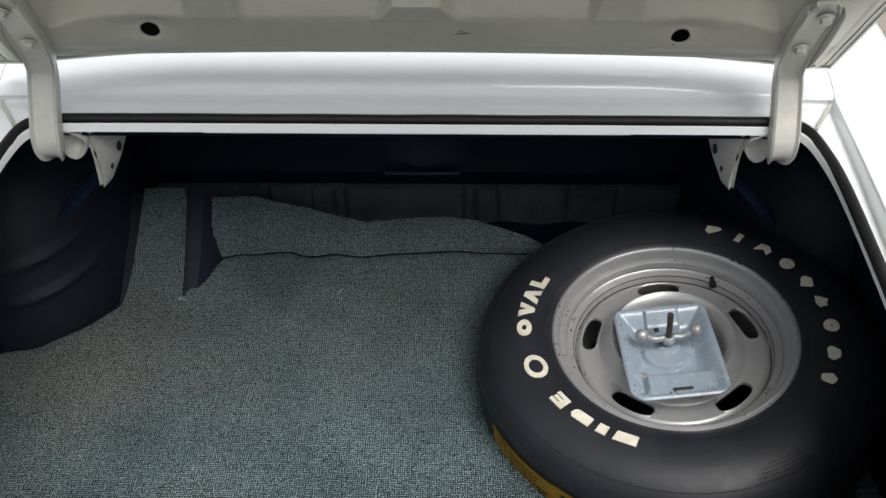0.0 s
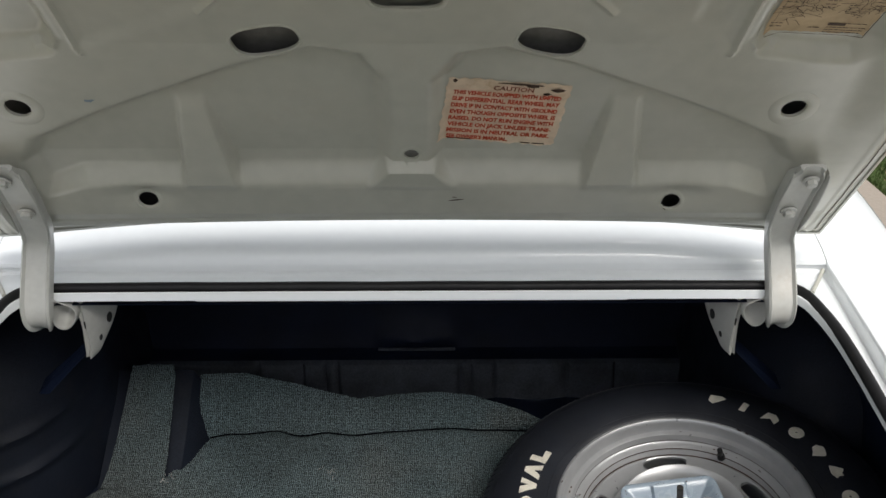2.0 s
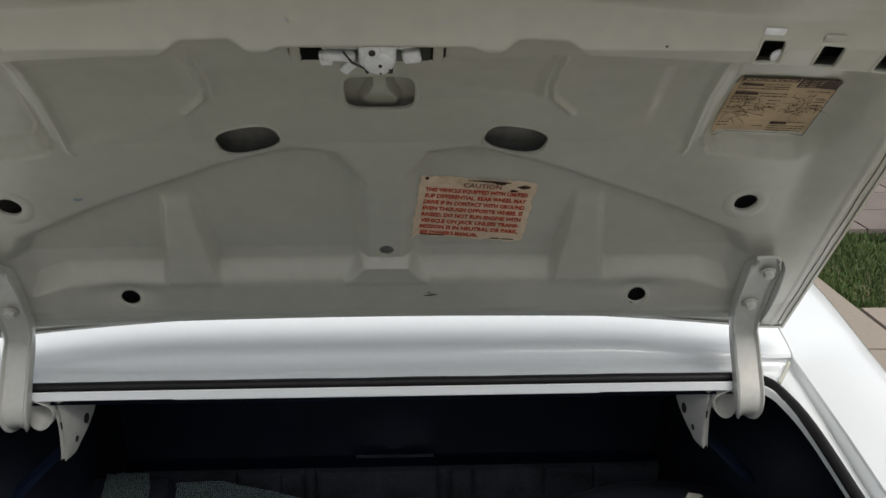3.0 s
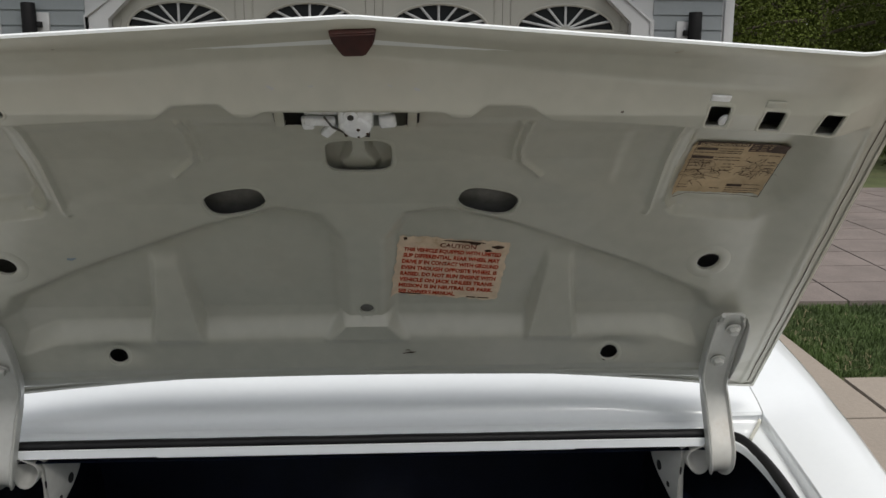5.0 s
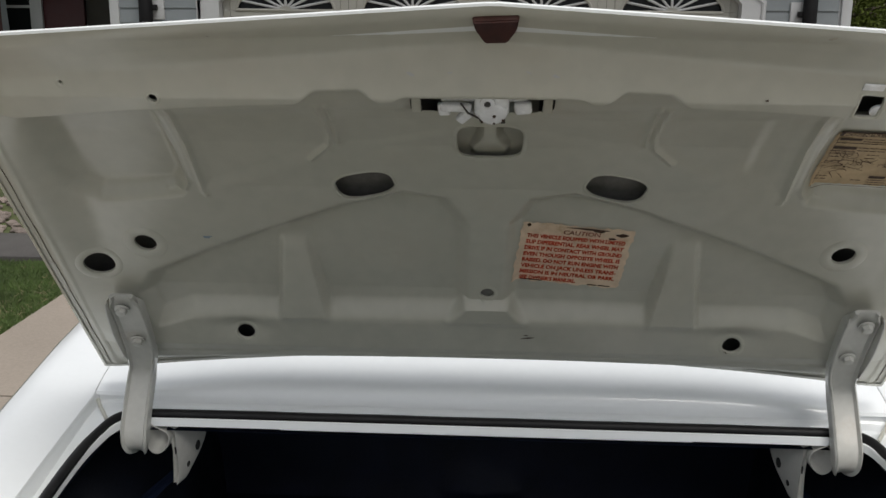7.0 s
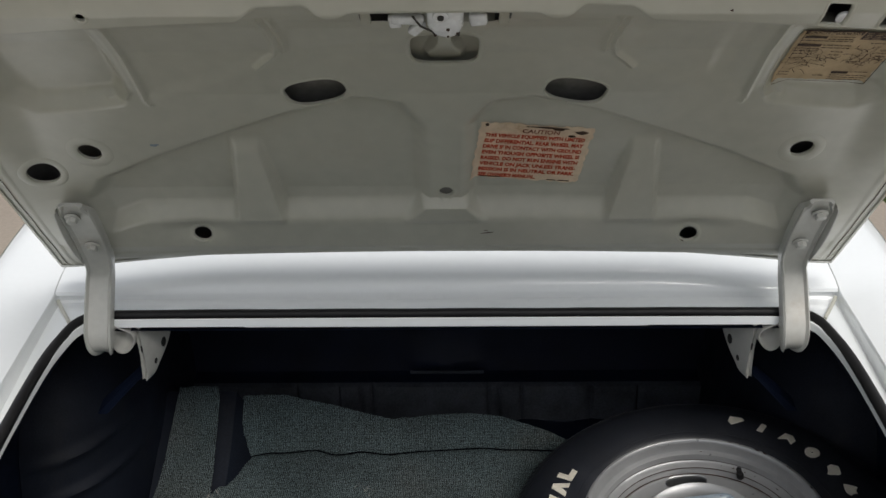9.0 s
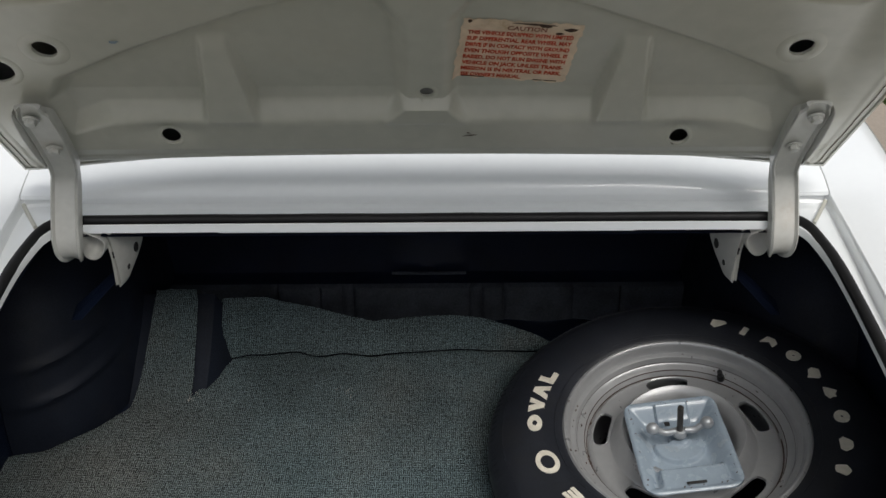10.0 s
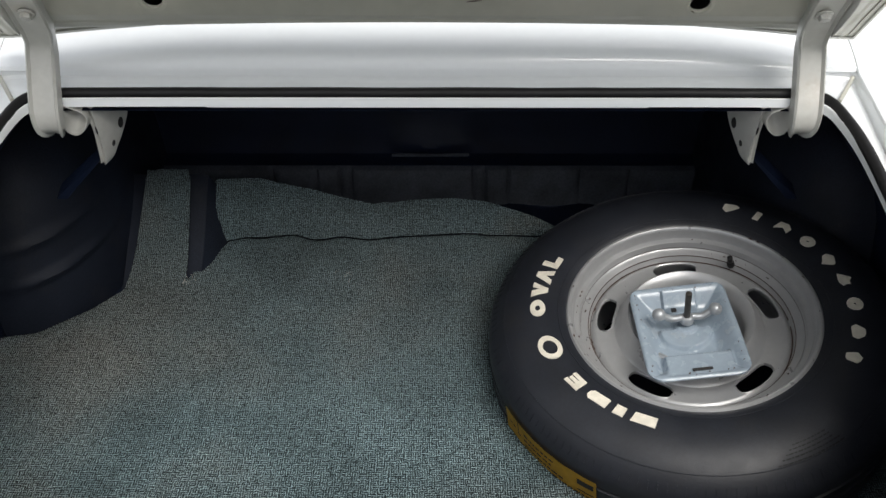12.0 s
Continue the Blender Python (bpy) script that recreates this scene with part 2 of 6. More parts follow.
def add_cyl(bm, r, depth, m=Matrix(), seg=24, r2=None, bevel=0.0):
    geo = bmesh.ops.create_cone(bm, cap_ends=True, segments=seg, radius1=r, radius2=r if r2 is None else r2, depth=depth, matrix=m)
    if bevel:
        rim = [e for v in geo["verts"] for e in v.link_edges if len(e.link_faces) == 2 and any(len(f.verts) > 4 for f in e.link_faces)]
        bmesh.ops.bevel(bm, geom=list(set(rim)), offset=bevel, segments=2, affect="EDGES", profile=0.5)
    return bm


def cyl(r, depth, m=Matrix(), seg=24, r2=None, bevel=0.0):
    return add_cyl(bmesh.new(), r, depth, m, seg, r2, bevel)


def grid_faces(nu, nv, close=False):
    return [(i * nv + j, ((i + 1) % nu) * nv + j, ((i + 1) % nu) * nv + j + 1, i * nv + j + 1)
            for i in range(nu if close else nu - 1) for j in range(nv - 1)]


def lathe(profile, seg=96):
    """Verts and faces of a profile of (radius, height) turned round z."""
    verts = [(r * math.cos(2 * math.pi * i / seg), r * math.sin(2 * math.pi * i / seg), h) for i in range(seg) for r, h in profile]
    return verts, grid_faces(seg, len(profile), True)


def spline(points, n):
    """n points along a smooth curve through the given ones."""
    p = np.array(points, float)
    p = np.vstack([2 * p[0] - p[1], p, 2 * p[-1] - p[-2]])
    out = []
    for t in np.linspace(0, len(points) - 1 - 1e-9, n):
        i = int(t)
        f = t - i
        a, b, c, d = p[i:i + 4]
        out.append(0.5 * (2 * b + (c - a) * f + (2 * a - 5 * b + 4 * c - d) * f * f + (3 * b - a - 3 * c + d) * f ** 3))
    return np.array(out)


def tube_bm(path, r, seg=10, closed=False):
    bm = bmesh.new()
    rings = []
    n = len(path)
    for i in range(n):
        a, b = path[i - 1 if closed or i else 0], path[(i + 1) % n if closed else min(i + 1, n - 1)]
        d = Vector(b) - Vector(a)
        q = d.to_track_quat("Z", "Y") if abs(d.normalized().y) < 0.99 else d.to_track_quat("Z", "X")
        rings.append([bm.verts.new(Vector(path[i]) + q @ Vector((r * math.cos(k * 2 * math.pi / seg), r * math.sin(k * 2 * math.pi / seg), 0))) for k in range(seg)])
    for i in range(n if closed else n - 1):
        a, b = rings[i], rings[(i + 1) % n]
        off = min(range(seg), key=lambda o: (a[0].co - b[o].co).length)
        for k in range(seg):
            bm.faces.new((a[k], a[(k + 1) % seg], b[(k + 1 + off) % seg], b[(k + off) % seg]))
    if not closed:
        bm.faces.new(rings[0][::-1])
        bm.faces.new(rings[-1])
    bmesh.ops.recalc_face_normals(bm, faces=bm.faces)
    return bm


def text_data(body, size, align="CENTER", bold=0.0):
    cu = bpy.data.curves.new("line", "FONT")
    cu.body, cu.size, cu.align_x, cu.align_y, cu.resolution_u = body, size, align, "CENTER", 2
    cu.offset = bold
    ob = bpy.data.objects.new("line", cu)
    me = bpy.data.meshes.new_from_object(ob)
    bpy.data.objects.remove(ob)
    bpy.data.curves.remove(cu)
    return me


# ---- the open boot lid: local axes u across, v from hinge edge to rear edge, w towards the boot ----
LID_O = Vector((0, 0.105, 0.91))
LID_V = Vector((0, -0.66, 0.751)).normalized()
LID_N = Vector((1, 0, 0)).cross(LID_V)


def lid_point(u, v, w):
    return LID_O + Vector((u, 0, 0)) + LID_V * v + LID_N * w


def polygon_depth(u, v, poly, soft):
    """0 outside a polygon, rising to 1 at a depth of soft inside it."""
    p = np.array(poly, float)
    d = np.full(u.shape, 9.0)
    inside = np.zeros(u.shape, bool)
    for a, b in zip(p, np.roll(p, -1, 0)):
        e = b - a
        t = np.clip(((u - a[0]) * e[0] + (v - a[1]) * e[1]) / (e @ e), 0, 1)
        d = np.minimum(d, np.hypot(u - a[0] - t * e[0], v - a[1] - t * e[1]))
        cross = ((a[1] > v) != (b[1] > v)) & (u < (b[0] - a[0]) * (v - a[1]) / (b[1] - a[1] + 1e-12) + a[0])
        inside ^= cross
    return smooth_step(-soft * 0.4, soft, np.where(inside, d, -d))


LOWER = [(0.030, 0.205), (0.030, 0.395), (0.060, 0.448), (0.118, 0.460), (0.216, 0.428), (0.417, 0.336), (0.520, 0.282), (0.550, 0.235), (0.535, 0.175), (0.470, 0.200)]
MIDDLE = [(0.215, 0.648), (0.209, 0.565), (0.238, 0.530), (0.295, 0.500), (0.398, 0.458), (0.392, 0.632)]
CORNER = [(0.412, 0.640), (0.415, 0.482), (0.434, 0.452), (0.500, 0.443), (0.552, 0.440), (0.588, 0.468), (0.612, 0.528), (0.604, 0.605), (0.580, 0.640)]
INBOARD = [(0.055, 0.648), (0.055, 0.590), (0.150, 0.560), (0.190, 0.560), (0.192, 0.648)]
BEADS = [[(0.207, 0.652), (0.203, 0.585), (0.208, 0.560), (0.236, 0.530)], [(0.196, 0.655), (0.192, 0.590), (0.195, 0.566)], [(0.392, 0.645), (0.398, 0.460), (0.395, 0.452)], [(0.414, 0.645), (0.417, 0.475), (0.424, 0.463), (0.450, 0.458)]]


def lid_half(v):
    return 0.688 - 0.057 * v


def lid_front(u):
    return 0.004 + 0.028 * (1 - (u / 0.69) ** 2)


def lid_rear(u):
    return 0.8215 - 0.080 * np.abs(u)


def lid_inner(u, v):
    """Depth of the pressed inner panel."""
    u, v = np.asarray(u, float), np.asarray(v, float)
    a = np.abs(u)
    w = np.interp(v, [0.10, 0.132, 0.19, 0.24, 0.35, 0.47, 0.56, 0.62, 0.665, 0.70], [0.018, 0.021, 0.009, -0.010, -0.026, -0.036, -0.030, -0.016, 0.002, 0.012])
    w = w - 0.019 * polygon_depth(a, v, LOWER, 0.020)
    rib = smooth_step(0.008, -0.004, np.abs(a - 0.29) - np.interp(v, [0.20, 0.34], [0.038, 0.018])) * smooth_step(0.182, 0.204, v) * smooth_step(0.37, 0.33, v)
    w = w + (np.interp(v, [0.18, 0.204, 0.36], [0.013, 0.012, -0.042]) - w) * rib
    w = w - 0.0036 * polygon_depth(a, v, MIDDLE, 0.020)
    wall = np.interp(v, [0.40, 0.457, 0.528, 0.611, 0.65], [0.590, 0.606, 0.619, 0.605, 0.585])
    w = w - 0.021 * polygon_depth(a, v, CORNER, 0.020) * smooth_step(0.0, 0.062, wall - a)
    w = w - 0.002 * polygon_depth(a, v, INBOARD, 0.012)
    w = w - 0.0035 * (u > 0) * smooth_step(0.328, 0.345, a) * smooth_step(0.377, 0.36, a) * smooth_step(0.50, 0.53, v) * smooth_step(0.66, 0.62, v)
    for line in BEADS:
        d = np.full(u.shape, 9.0)
        for (x0, y0), (x1, y1) in zip(line[:-1], line[1:]):
            t = np.clip(((a - x0) * (x1 - x0) + (v - y0) * (y1 - y0)) / ((x1 - x0) ** 2 + (y1 - y0) ** 2), 0, 1)
            d = np.minimum(d, np.hypot(a - x0 - t * (x1 - x0), v - y0 - t * (y1 - y0)))
        w = w + 0.0045 * np.exp(-((d / 0.0034) ** 2))
    boss = smooth_step(0.008, -0.004, a - np.interp(v, [0.196, 0.230], [0.062, 0.036])) * smooth_step(0.184, 0.200, v) * smooth_step(0.238, 0.231, v)
    w = w + (np.interp(v, [0.196, 0.234], [0.012, 0.007]) - w) * boss
    for hu, hv in ((0.394, 0.163), (-0.394, 0.163)):
        w = w - 0.011 * np.exp(-(((u - hu) / 0.045) ** 2) - ((v - hv - 0.008) / 0.020) ** 2)
    step = 0.684 - 0.10 * u * u + 0.018 * smooth_step(0.125, 0.15, a) * smooth_step(0.225, 0.195, a)
    step = step + 0.008 * smooth_step(0.115, 0.098, a)
    f = smooth_step(-0.010, 0.008, v - step)
    w = w * (1 - f) + np.interp(v, [0.66, 0.695, 0.77, 0.80], [0.030, 0.030, 0.002, 0.002]) * f
    w = w + 0.011 * smooth_step(-0.066, -0.030, v - lid_rear(u)) + 0.015 * smooth_step(-0.042, -0.004, v - lid_rear(u)) - 0.004 * smooth_step(-0.020, 0.0, v - lid_rear(u))
    rail = v - 0.112 + 0.035 * u * u
    w = w - 0.007 * smooth_step(0.003, -0.003, rail) + 0.002 * np.exp(-((rail - 0.003) / 0.003) ** 2)
    f = smooth_step(0.012, 0.060, v - lid_front(u))
    w = w * f - 0.030 * (1 - (u / 0.69) ** 2) * (1 - f)
    f = smooth_step(0.100, 0.010, lid_half(v) - a)
    w = w * (1 - f) - 0.004 * f
    return w + 0.0015 * smooth_step(0.030, 0.026, lid_half(v) - a) * smooth_step(0.016, 0.020, lid_half(v) - a)


def on_lid(u, v, lift=0.001):
    return lid_point(u, v, float(lid_inner(u, v)) + lift)


# openings pressed through the inner panel: u, v, half width, half height, turn, shape exponent, rim width
LID_HOLES = [
    (0.513, 0.348, 0.0175, 0.0175, 0, 2, 0.013), (-0.513, 0.348, 0.0175, 0.0175, 0, 2, 0.013),
    (0.394, 0.152, 0.0155, 0.0130, 0, 2, 0.003), (-0.394, 0.157, 0.0155, 0.0130, 0, 2, 0.003),
    (-0.596, 0.305, 0.024, 0.024, 0, 2, 0.008), (0.001, 0.252, 0.0115, 0.0115, 0, 2, 0.003),
    (-0.170, 0.476, 0.042, 0.0255, 15, 2.7, 0.0012), (0.172, 0.476, 0.042, 0.0255, -15, 2.7, 0.0012),
    (-0.383, 0.694, 0.0060, 0.0060, 0, 2, 0.0004), (-0.485, 0.712, 0.0030, 0.0030, 0, 2, 0.001),
    (-0.0105, 0.668, 0.0830, 0.0235, 0, 7, 0.0), (0.000, 0.572, 0.0425, 0.0350, 0, 4.5, 0.0016),
    (0.412, 0.691, 0.0135, 0.0150, -3, 8, 0.001), (0.477, 0.685, 0.0135, 0.0150, -4, 8, 0.001), (0.548, 0.679, 0.0140, 0.0165, -8, 8, 0.001),
]


def hole_level(u, v, h):
    c, s = math.cos(radians(h[4])), math.sin(radians(h[4]))
    x, y = (u - h[0]) * c + (v - h[1]) * s, -(u - h[0]) * s + (v - h[1]) * c
    return (np.abs(x) / h[2]) ** h[5] + (np.abs(y) / h[3]) ** h[5]


def lid_grid(nu, nv):
    s, t = np.meshgrid(np.linspace(-1, 1, nu), np.linspace(0, 1, nv), indexing="ij")
    u = s * 0.66
    for _ in range(3):
        v = lid_front(u) + t * (lid_rear(u) - lid_front(u))
        u = s * lid_half(v)
    return u, v


def build_lid(car):
    lid = new("trunk_lid")
    lid.parent = car
    tagged(lid, "open white painted trunk lid with pressed inner panel")
    nu, nv = 520, 330
    u, v = lid_grid(nu, nv)
    w = lid_inner(u, v)
    keep = np.ones(u.shape, bool)
    for h in LID_HOLES:
        keep &= hole_level(u, v, h) > 1.0
    verts = [lid_point(a, b, c) for a, b, c in zip(u.ravel(), v.ravel(), w.ravel())]
    ok = keep.ravel()
    faces = [f for f in grid_faces(nu, nv) if all(ok[i] for i in f)]
    sheet("inner_panel", verts, faces, INNER, lid, "white pressed inner panel with ribs and holes, shade in its grey")
    # outer skin with a folded hem all round
    mu, mv = 80, 50
    us, vs = lid_grid(mu, mv)
    t = (vs - lid_front(us)) / (lid_rear(us) - lid_front(us))
    skin = -0.006 - 0.030 * (1 - (us / 0.69) ** 2) * (1 - 0.85 * t) - 0.090 * np.sin(np.pi * np.clip(t, 0, 1)) ** 0.7 * (1 - (us / lid_half(vs)) ** 12)
    edge_w = lid_inner(us, lid_rear(us)) - 0.003
    f = smooth_step(0.80, 1.0, t)
    skin = skin * (1 - f) + edge_w * f
    sv = [lid_point(a, b, c) for a, b, c in zip(us.ravel(), vs.ravel(), skin.ravel())]
    rim = [i * mv for i in range(mu)] + [(mu - 1) * mv + j for j in range(1, mv)] + [i * mv + mv - 1 for i in range(mu - 2, -1, -1)] + [j for j in range(mv - 2, 0, -1)]
    base = len(sv)
    out = {}
    for k, i in enumerate(rim):
        a, b = float(us.ravel()[i]), float(vs.ravel()[i])
        a2, b2 = a * 1.004, b + (0.0012 if b > 0.4 else -0.003)
        d = float(lid_inner(a, b))
        sv += [lid_point(a2, b2, float(skin.ravel()[i]) + 0.001), lid_point(a2, b2, d + 0.0005), lid_point(a * (0.995 if abs(a) > 0.6 else 1.0), b + (-0.0012 if b > 0.74 else 0.008 if b < 0.04 else 0), d + 0.0020)]
    n = len(rim)
    sf = [f[::-1] for f in grid_faces(mu, mv)]
    for k in range(n):
        j = (k + 1) % n
        sf.append((rim[k], rim[j], base + 3 * j, base + 3 * k))
        for q in range(2):
            sf.append((base + 3 * k + q, base + 3 * j + q, base + 3 * j + q + 1, base + 3 * k + q + 1))
    lining = [lid_point(a, b, min(max(c + 0.004, -0.066), d - 0.003)) for a, b, c, d in zip(us.ravel(), vs.ravel(), skin.ravel(), lid_inner(us, vs).ravel())]
    sheet("skin_lining", lining, grid_faces(mu, mv), PRIMER, lid, "dark primed inside of the skin")
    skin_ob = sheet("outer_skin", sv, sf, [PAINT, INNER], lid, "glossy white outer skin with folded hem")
    # front and side hems get the shaded white, the rear hem stays lit white
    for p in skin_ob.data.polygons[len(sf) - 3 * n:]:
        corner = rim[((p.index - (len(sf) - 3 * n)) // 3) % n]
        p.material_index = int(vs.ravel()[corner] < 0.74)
    seam = [on_lid(u0, 0.1105 - 0.035 * u0 * u0, 0.0008) for u0 in np.linspace(-0.585, 0.585, 60)]
    part("hem_seam", tube_bm(seam, 0.0011, 6), DUSTY, lid, "dark seam along the folded front edge")
    # turned-in rims of the openings
    for h in LID_HOLES:
        if h[6] == 0:
            continue
        c, s = math.cos(radians(h[4])), math.sin(radians(h[4]))
        seg, rv = 40, []
        for k in range(seg):
            a = 2 * math.pi * k / seg
            ex = 2 / h[5]
            x0, y0 = math.copysign(abs(math.cos(a)) ** ex, math.cos(a)), math.copysign(abs(math.sin(a)) ** ex, math.sin(a))
            for grow, lift, sink in ((-0.0008, -0.004, 0), (-0.001, 0.0002, 0), (0.0010, 0.0010, 0), (h[6], 0.0009, 0), (h[6] + 0.0035, -0.0003, 0)):
                x, y = x0 * (h[2] + grow), y0 * (h[3] + grow)
                rv.append(on_lid(h[0] + x * c - y * s, h[1] + x * s + y * c, lift))
        sheet("hole_rim", rv, grid_faces(seg, 5, True), INNER, lid)
    # pressed plate behind the latch opening, with a tongue towards the latch
    ub, vb = np.meshgrid(np.linspace(-0.060, 0.060, 49), np.linspace(0.495, 0.625, 53), indexing="ij")
    neck = np.interp(vb, [0.520, 0.530, 0.545, 0.565, 0.580, 0.625], [0.014, 0.022, 0.024, 0.015, 0.011, 0.011])
    wb = -0.052 + 0.024 * smooth_step(0.004, -0.004, np.abs(ub) - neck) * smooth_step(0.515, 0.530, vb) * smooth_step(0.50, 0.60, vb)
    sheet("latch_plate", [lid_point(a, b, c) for a, b, c in zip(ub.ravel(), vb.ravel(), wb.ravel())], grid_faces(49, 53), INNER, lid, "pressed plate behind the latch opening")
    fr = Matrix(((1, 0, 0), (0, LID_V.y, LID_N.y), (0, LID_V.z, LID_N.z))).to_4x4()
    part("hole_plug", cyl(0.0125, 0.003, Matrix.Translation(on_lid(0.001, 0.252, -0.005)) @ fr, 24, bevel=0.001), PRIMER, lid, "grey plug in a small hole")
    part("rod_end", cyl(0.0085, 0.004, Matrix.Translation(on_lid(0.4245, 0.682, -0.005)) @ fr, 18, bevel=0.001), ENAMEL, lid, "white rod end behind a square opening")
    # latch in its slot

    def at(u0, v0, w0, rz=0):
        return Matrix.Translation(lid_point(u0, v0, w0)) @ fr @ pose(0, 0, 0, 0, 0, rz)
    bm = box((0.040, 0.038, 0.020), at(0.001, 0.678, 0.014), 0.008, 3)
    latch = part("latch", bm, ENAMEL, lid, "white painted latch with chipped edges")
    bm = cyl(0.0195, 0.014, at(0.002, 0.669, 0.019), 28, 0.016, 0.004)
    add_cyl(bm, 0.0085, 0.004, at(-0.004, 0.688, 0.0250), 22, bevel=0.001)
    part("latch_cover", bm, ENAMEL, latch)
    part("rivet", cyl(0.0036, 0.005, at(-0.004, 0.688, 0.0262), 16), DARKSTEEL, latch, "dark rivet")
    part("latch_lever", box((0.036, 0.012, 0.010), at(-0.040, 0.669, 0.012, -3), 0.004, 3), ENAMEL, latch, "white lever arm")
    part("latch_lever", box((0.020, 0.011, 0.009), at(-0.030, 0.655, 0.012, 48), 0.002), ENAMEL, latch)
    part("latch_lever", box((0.020, 0.018, 0.010), at(0.037, 0.667, 0.010, 8), 0.004, 3), ENAMEL, latch)
    part("striker_pawl", box((0.030, 0.003, 0.008), at(0.002, 0.655, 0.018, -6), 0.001), DARKSTEEL, latch, "dark steel pawl")
    part("spring_wire", tube_bm([at(-0.034, 0.680, 0.018).translation, at(-0.026, 0.667, 0.020).translation, at(-0.012, 0.660, 0.022).translation], 0.0014, 6), DARKSTEEL, latch)
    for cx, cy, s in ((0.004, 0.668, 0.0022), (0.014, 0.662, 0.0014), (-0.010, 0.659, 0.0016), (0.004, 0.657, 0.0014)):
        part("paint_chip", cyl(s, 0.001, at(cx, cy, 0.0262), 7), BROWNINK, latch)
    part("latch_bracket", box((0.014, 0.018, 0.008), at(-0.054, 0.664, 0.010, 4), 0.003, 3), ENAMEL, latch)
    part("latch_bracket", box((0.100, 0.006, 0.012), at(-0.008, 0.676, 0.002), 0.002), ENAMEL, latch)
    for x in (-0.0865, 0.0655):
        part("slot_tab", box((0.011, 0.030, 0.003), at(x, 0.670, 0.006), 0.0012), INNER, lid, "bent tab at the end of the latch slot")
        part("slot_tab", box((0.011, 0.003, 0.010), at(x, 0.6545, 0.001), 0.001), INNER, lid)
    # thin pale boxes for the patches above two square openings
    for x, y, paint in ((0.410, 0.715, ENAMEL), (0.475, 0.708, INNER)):
        part("bent_tab", box((0.023, 0.009, 0.002), at(x, y, float(lid_inner(x, y)) + 0.0012, -4), 0.0009), paint, lid, "small pale raised patch above a square opening")
    # bump stop housing on the rear flange
    bm = bmesh.new()
    pts = [(-0.024, 0.016), (0.026, 0.019), (0.024, 0.004), (0.014, -0.014), (-0.010, -0.015), (-0.021, 0.004)]
    lo = [bm.verts.new(at(0.002, 0.790, 0.020) @ Vector((x, y, 0))) for x, y in pts]
    hi = [bm.verts.new(at(0.002, 0.790, 0.0320) @ Vector((x * 0.93, y * 0.9, 0))) for x, y in pts]
    bm.faces.new(hi)
    for k in range(6):
        bm.faces.new((lo[k], lo[(k + 1) % 6], hi[(k + 1) % 6], hi[k]))
    bmesh.ops.bevel(bm, geom=list(bm.edges), offset=0.0015, segments=2, affect="EDGES")
    part("reflector", bm, AMBER, lid, "dull dark red plastic reflector")
    # brown seam in the folded side edges
    for sx in (-1, 1):
        line = [on_lid(sx * (float(lid_half(v0)) - 0.0135 + 0.0006 * math.sin(60 * v0)), v0, 0.0006) for v0 in np.linspace(0.02, 0.76, 70)]
        part("hem_seam", tube_bm(line, 0.0005, 6), RUST, lid, "brown seam along the folded side edge")
    # chips, dents and a blue paint mark
    for x, y, a, b, rot, m in ((0.066, 0.166, 0.012, 0.002, 10, BROWNINK), (0.064, 0.172, 0.004, 0.0015, -10, BROWNINK), (-0.415, 0.365, 0.011, 0.004, 8, JACK),
                               (0.386, 0.142, 0.004, 0.001, -35, BROWNINK), (-0.60, 0.088, 0.012, 0.0016, 0, RUST), (0.59, 0.088, 0.010, 0.0014, 0, RUST),
                               (-0.088, 0.725, 0.006, 0.002, -20, STEEL), (0.070, 0.724, 0.006, 0.0022, -20, STEEL), (-0.33, 0.030, 0.004, 0.0012, 4, BROWNINK), (-0.19, 0.036, 0.003, 0.0010, 2, BROWNINK), (-0.04, 0.037, 0.004, 0.0012, 0, BROWNINK), (0.12, 0.037, 0.003, 0.0010, -2, BROWNINK), (0.27, 0.033, 0.005, 0.0011, -4, BROWNINK), (0.41, 0.028, 0.003, 0.0010, -5, BROWNINK), (0.300, 0.700, 0.0022, 0.0016, 0, BROWNINK), (0.345, 0.782, 0.006, 0.003, 15, GRIME), (-0.300, 0.778, 0.0025, 0.0016, 0, GRIME), (-0.045, 0.727, 0.004, 0.001, 0, STEEL), (0.040, 0.728, 0.004, 0.001, -15, STEEL)):
        bm = bmesh.new()
        random.seed(int(1000 * (x + 2 * y)))
        ring = []
        for k in range(9):
            r = random.uniform(0.5, 1.1)
            dx, dy = a * r * math.cos(k * 0.698), b * r * math.sin(k * 0.698)
            q = radians(rot)
            ring.append(bm.verts.new(on_lid(x + dx * math.cos(q) - dy * math.sin(q), y + dx * math.sin(q) + dy * math.cos(q), 0.0018)))
        bm.faces.new(ring)
        part("paint_chip", bm, m, lid)
    return lid


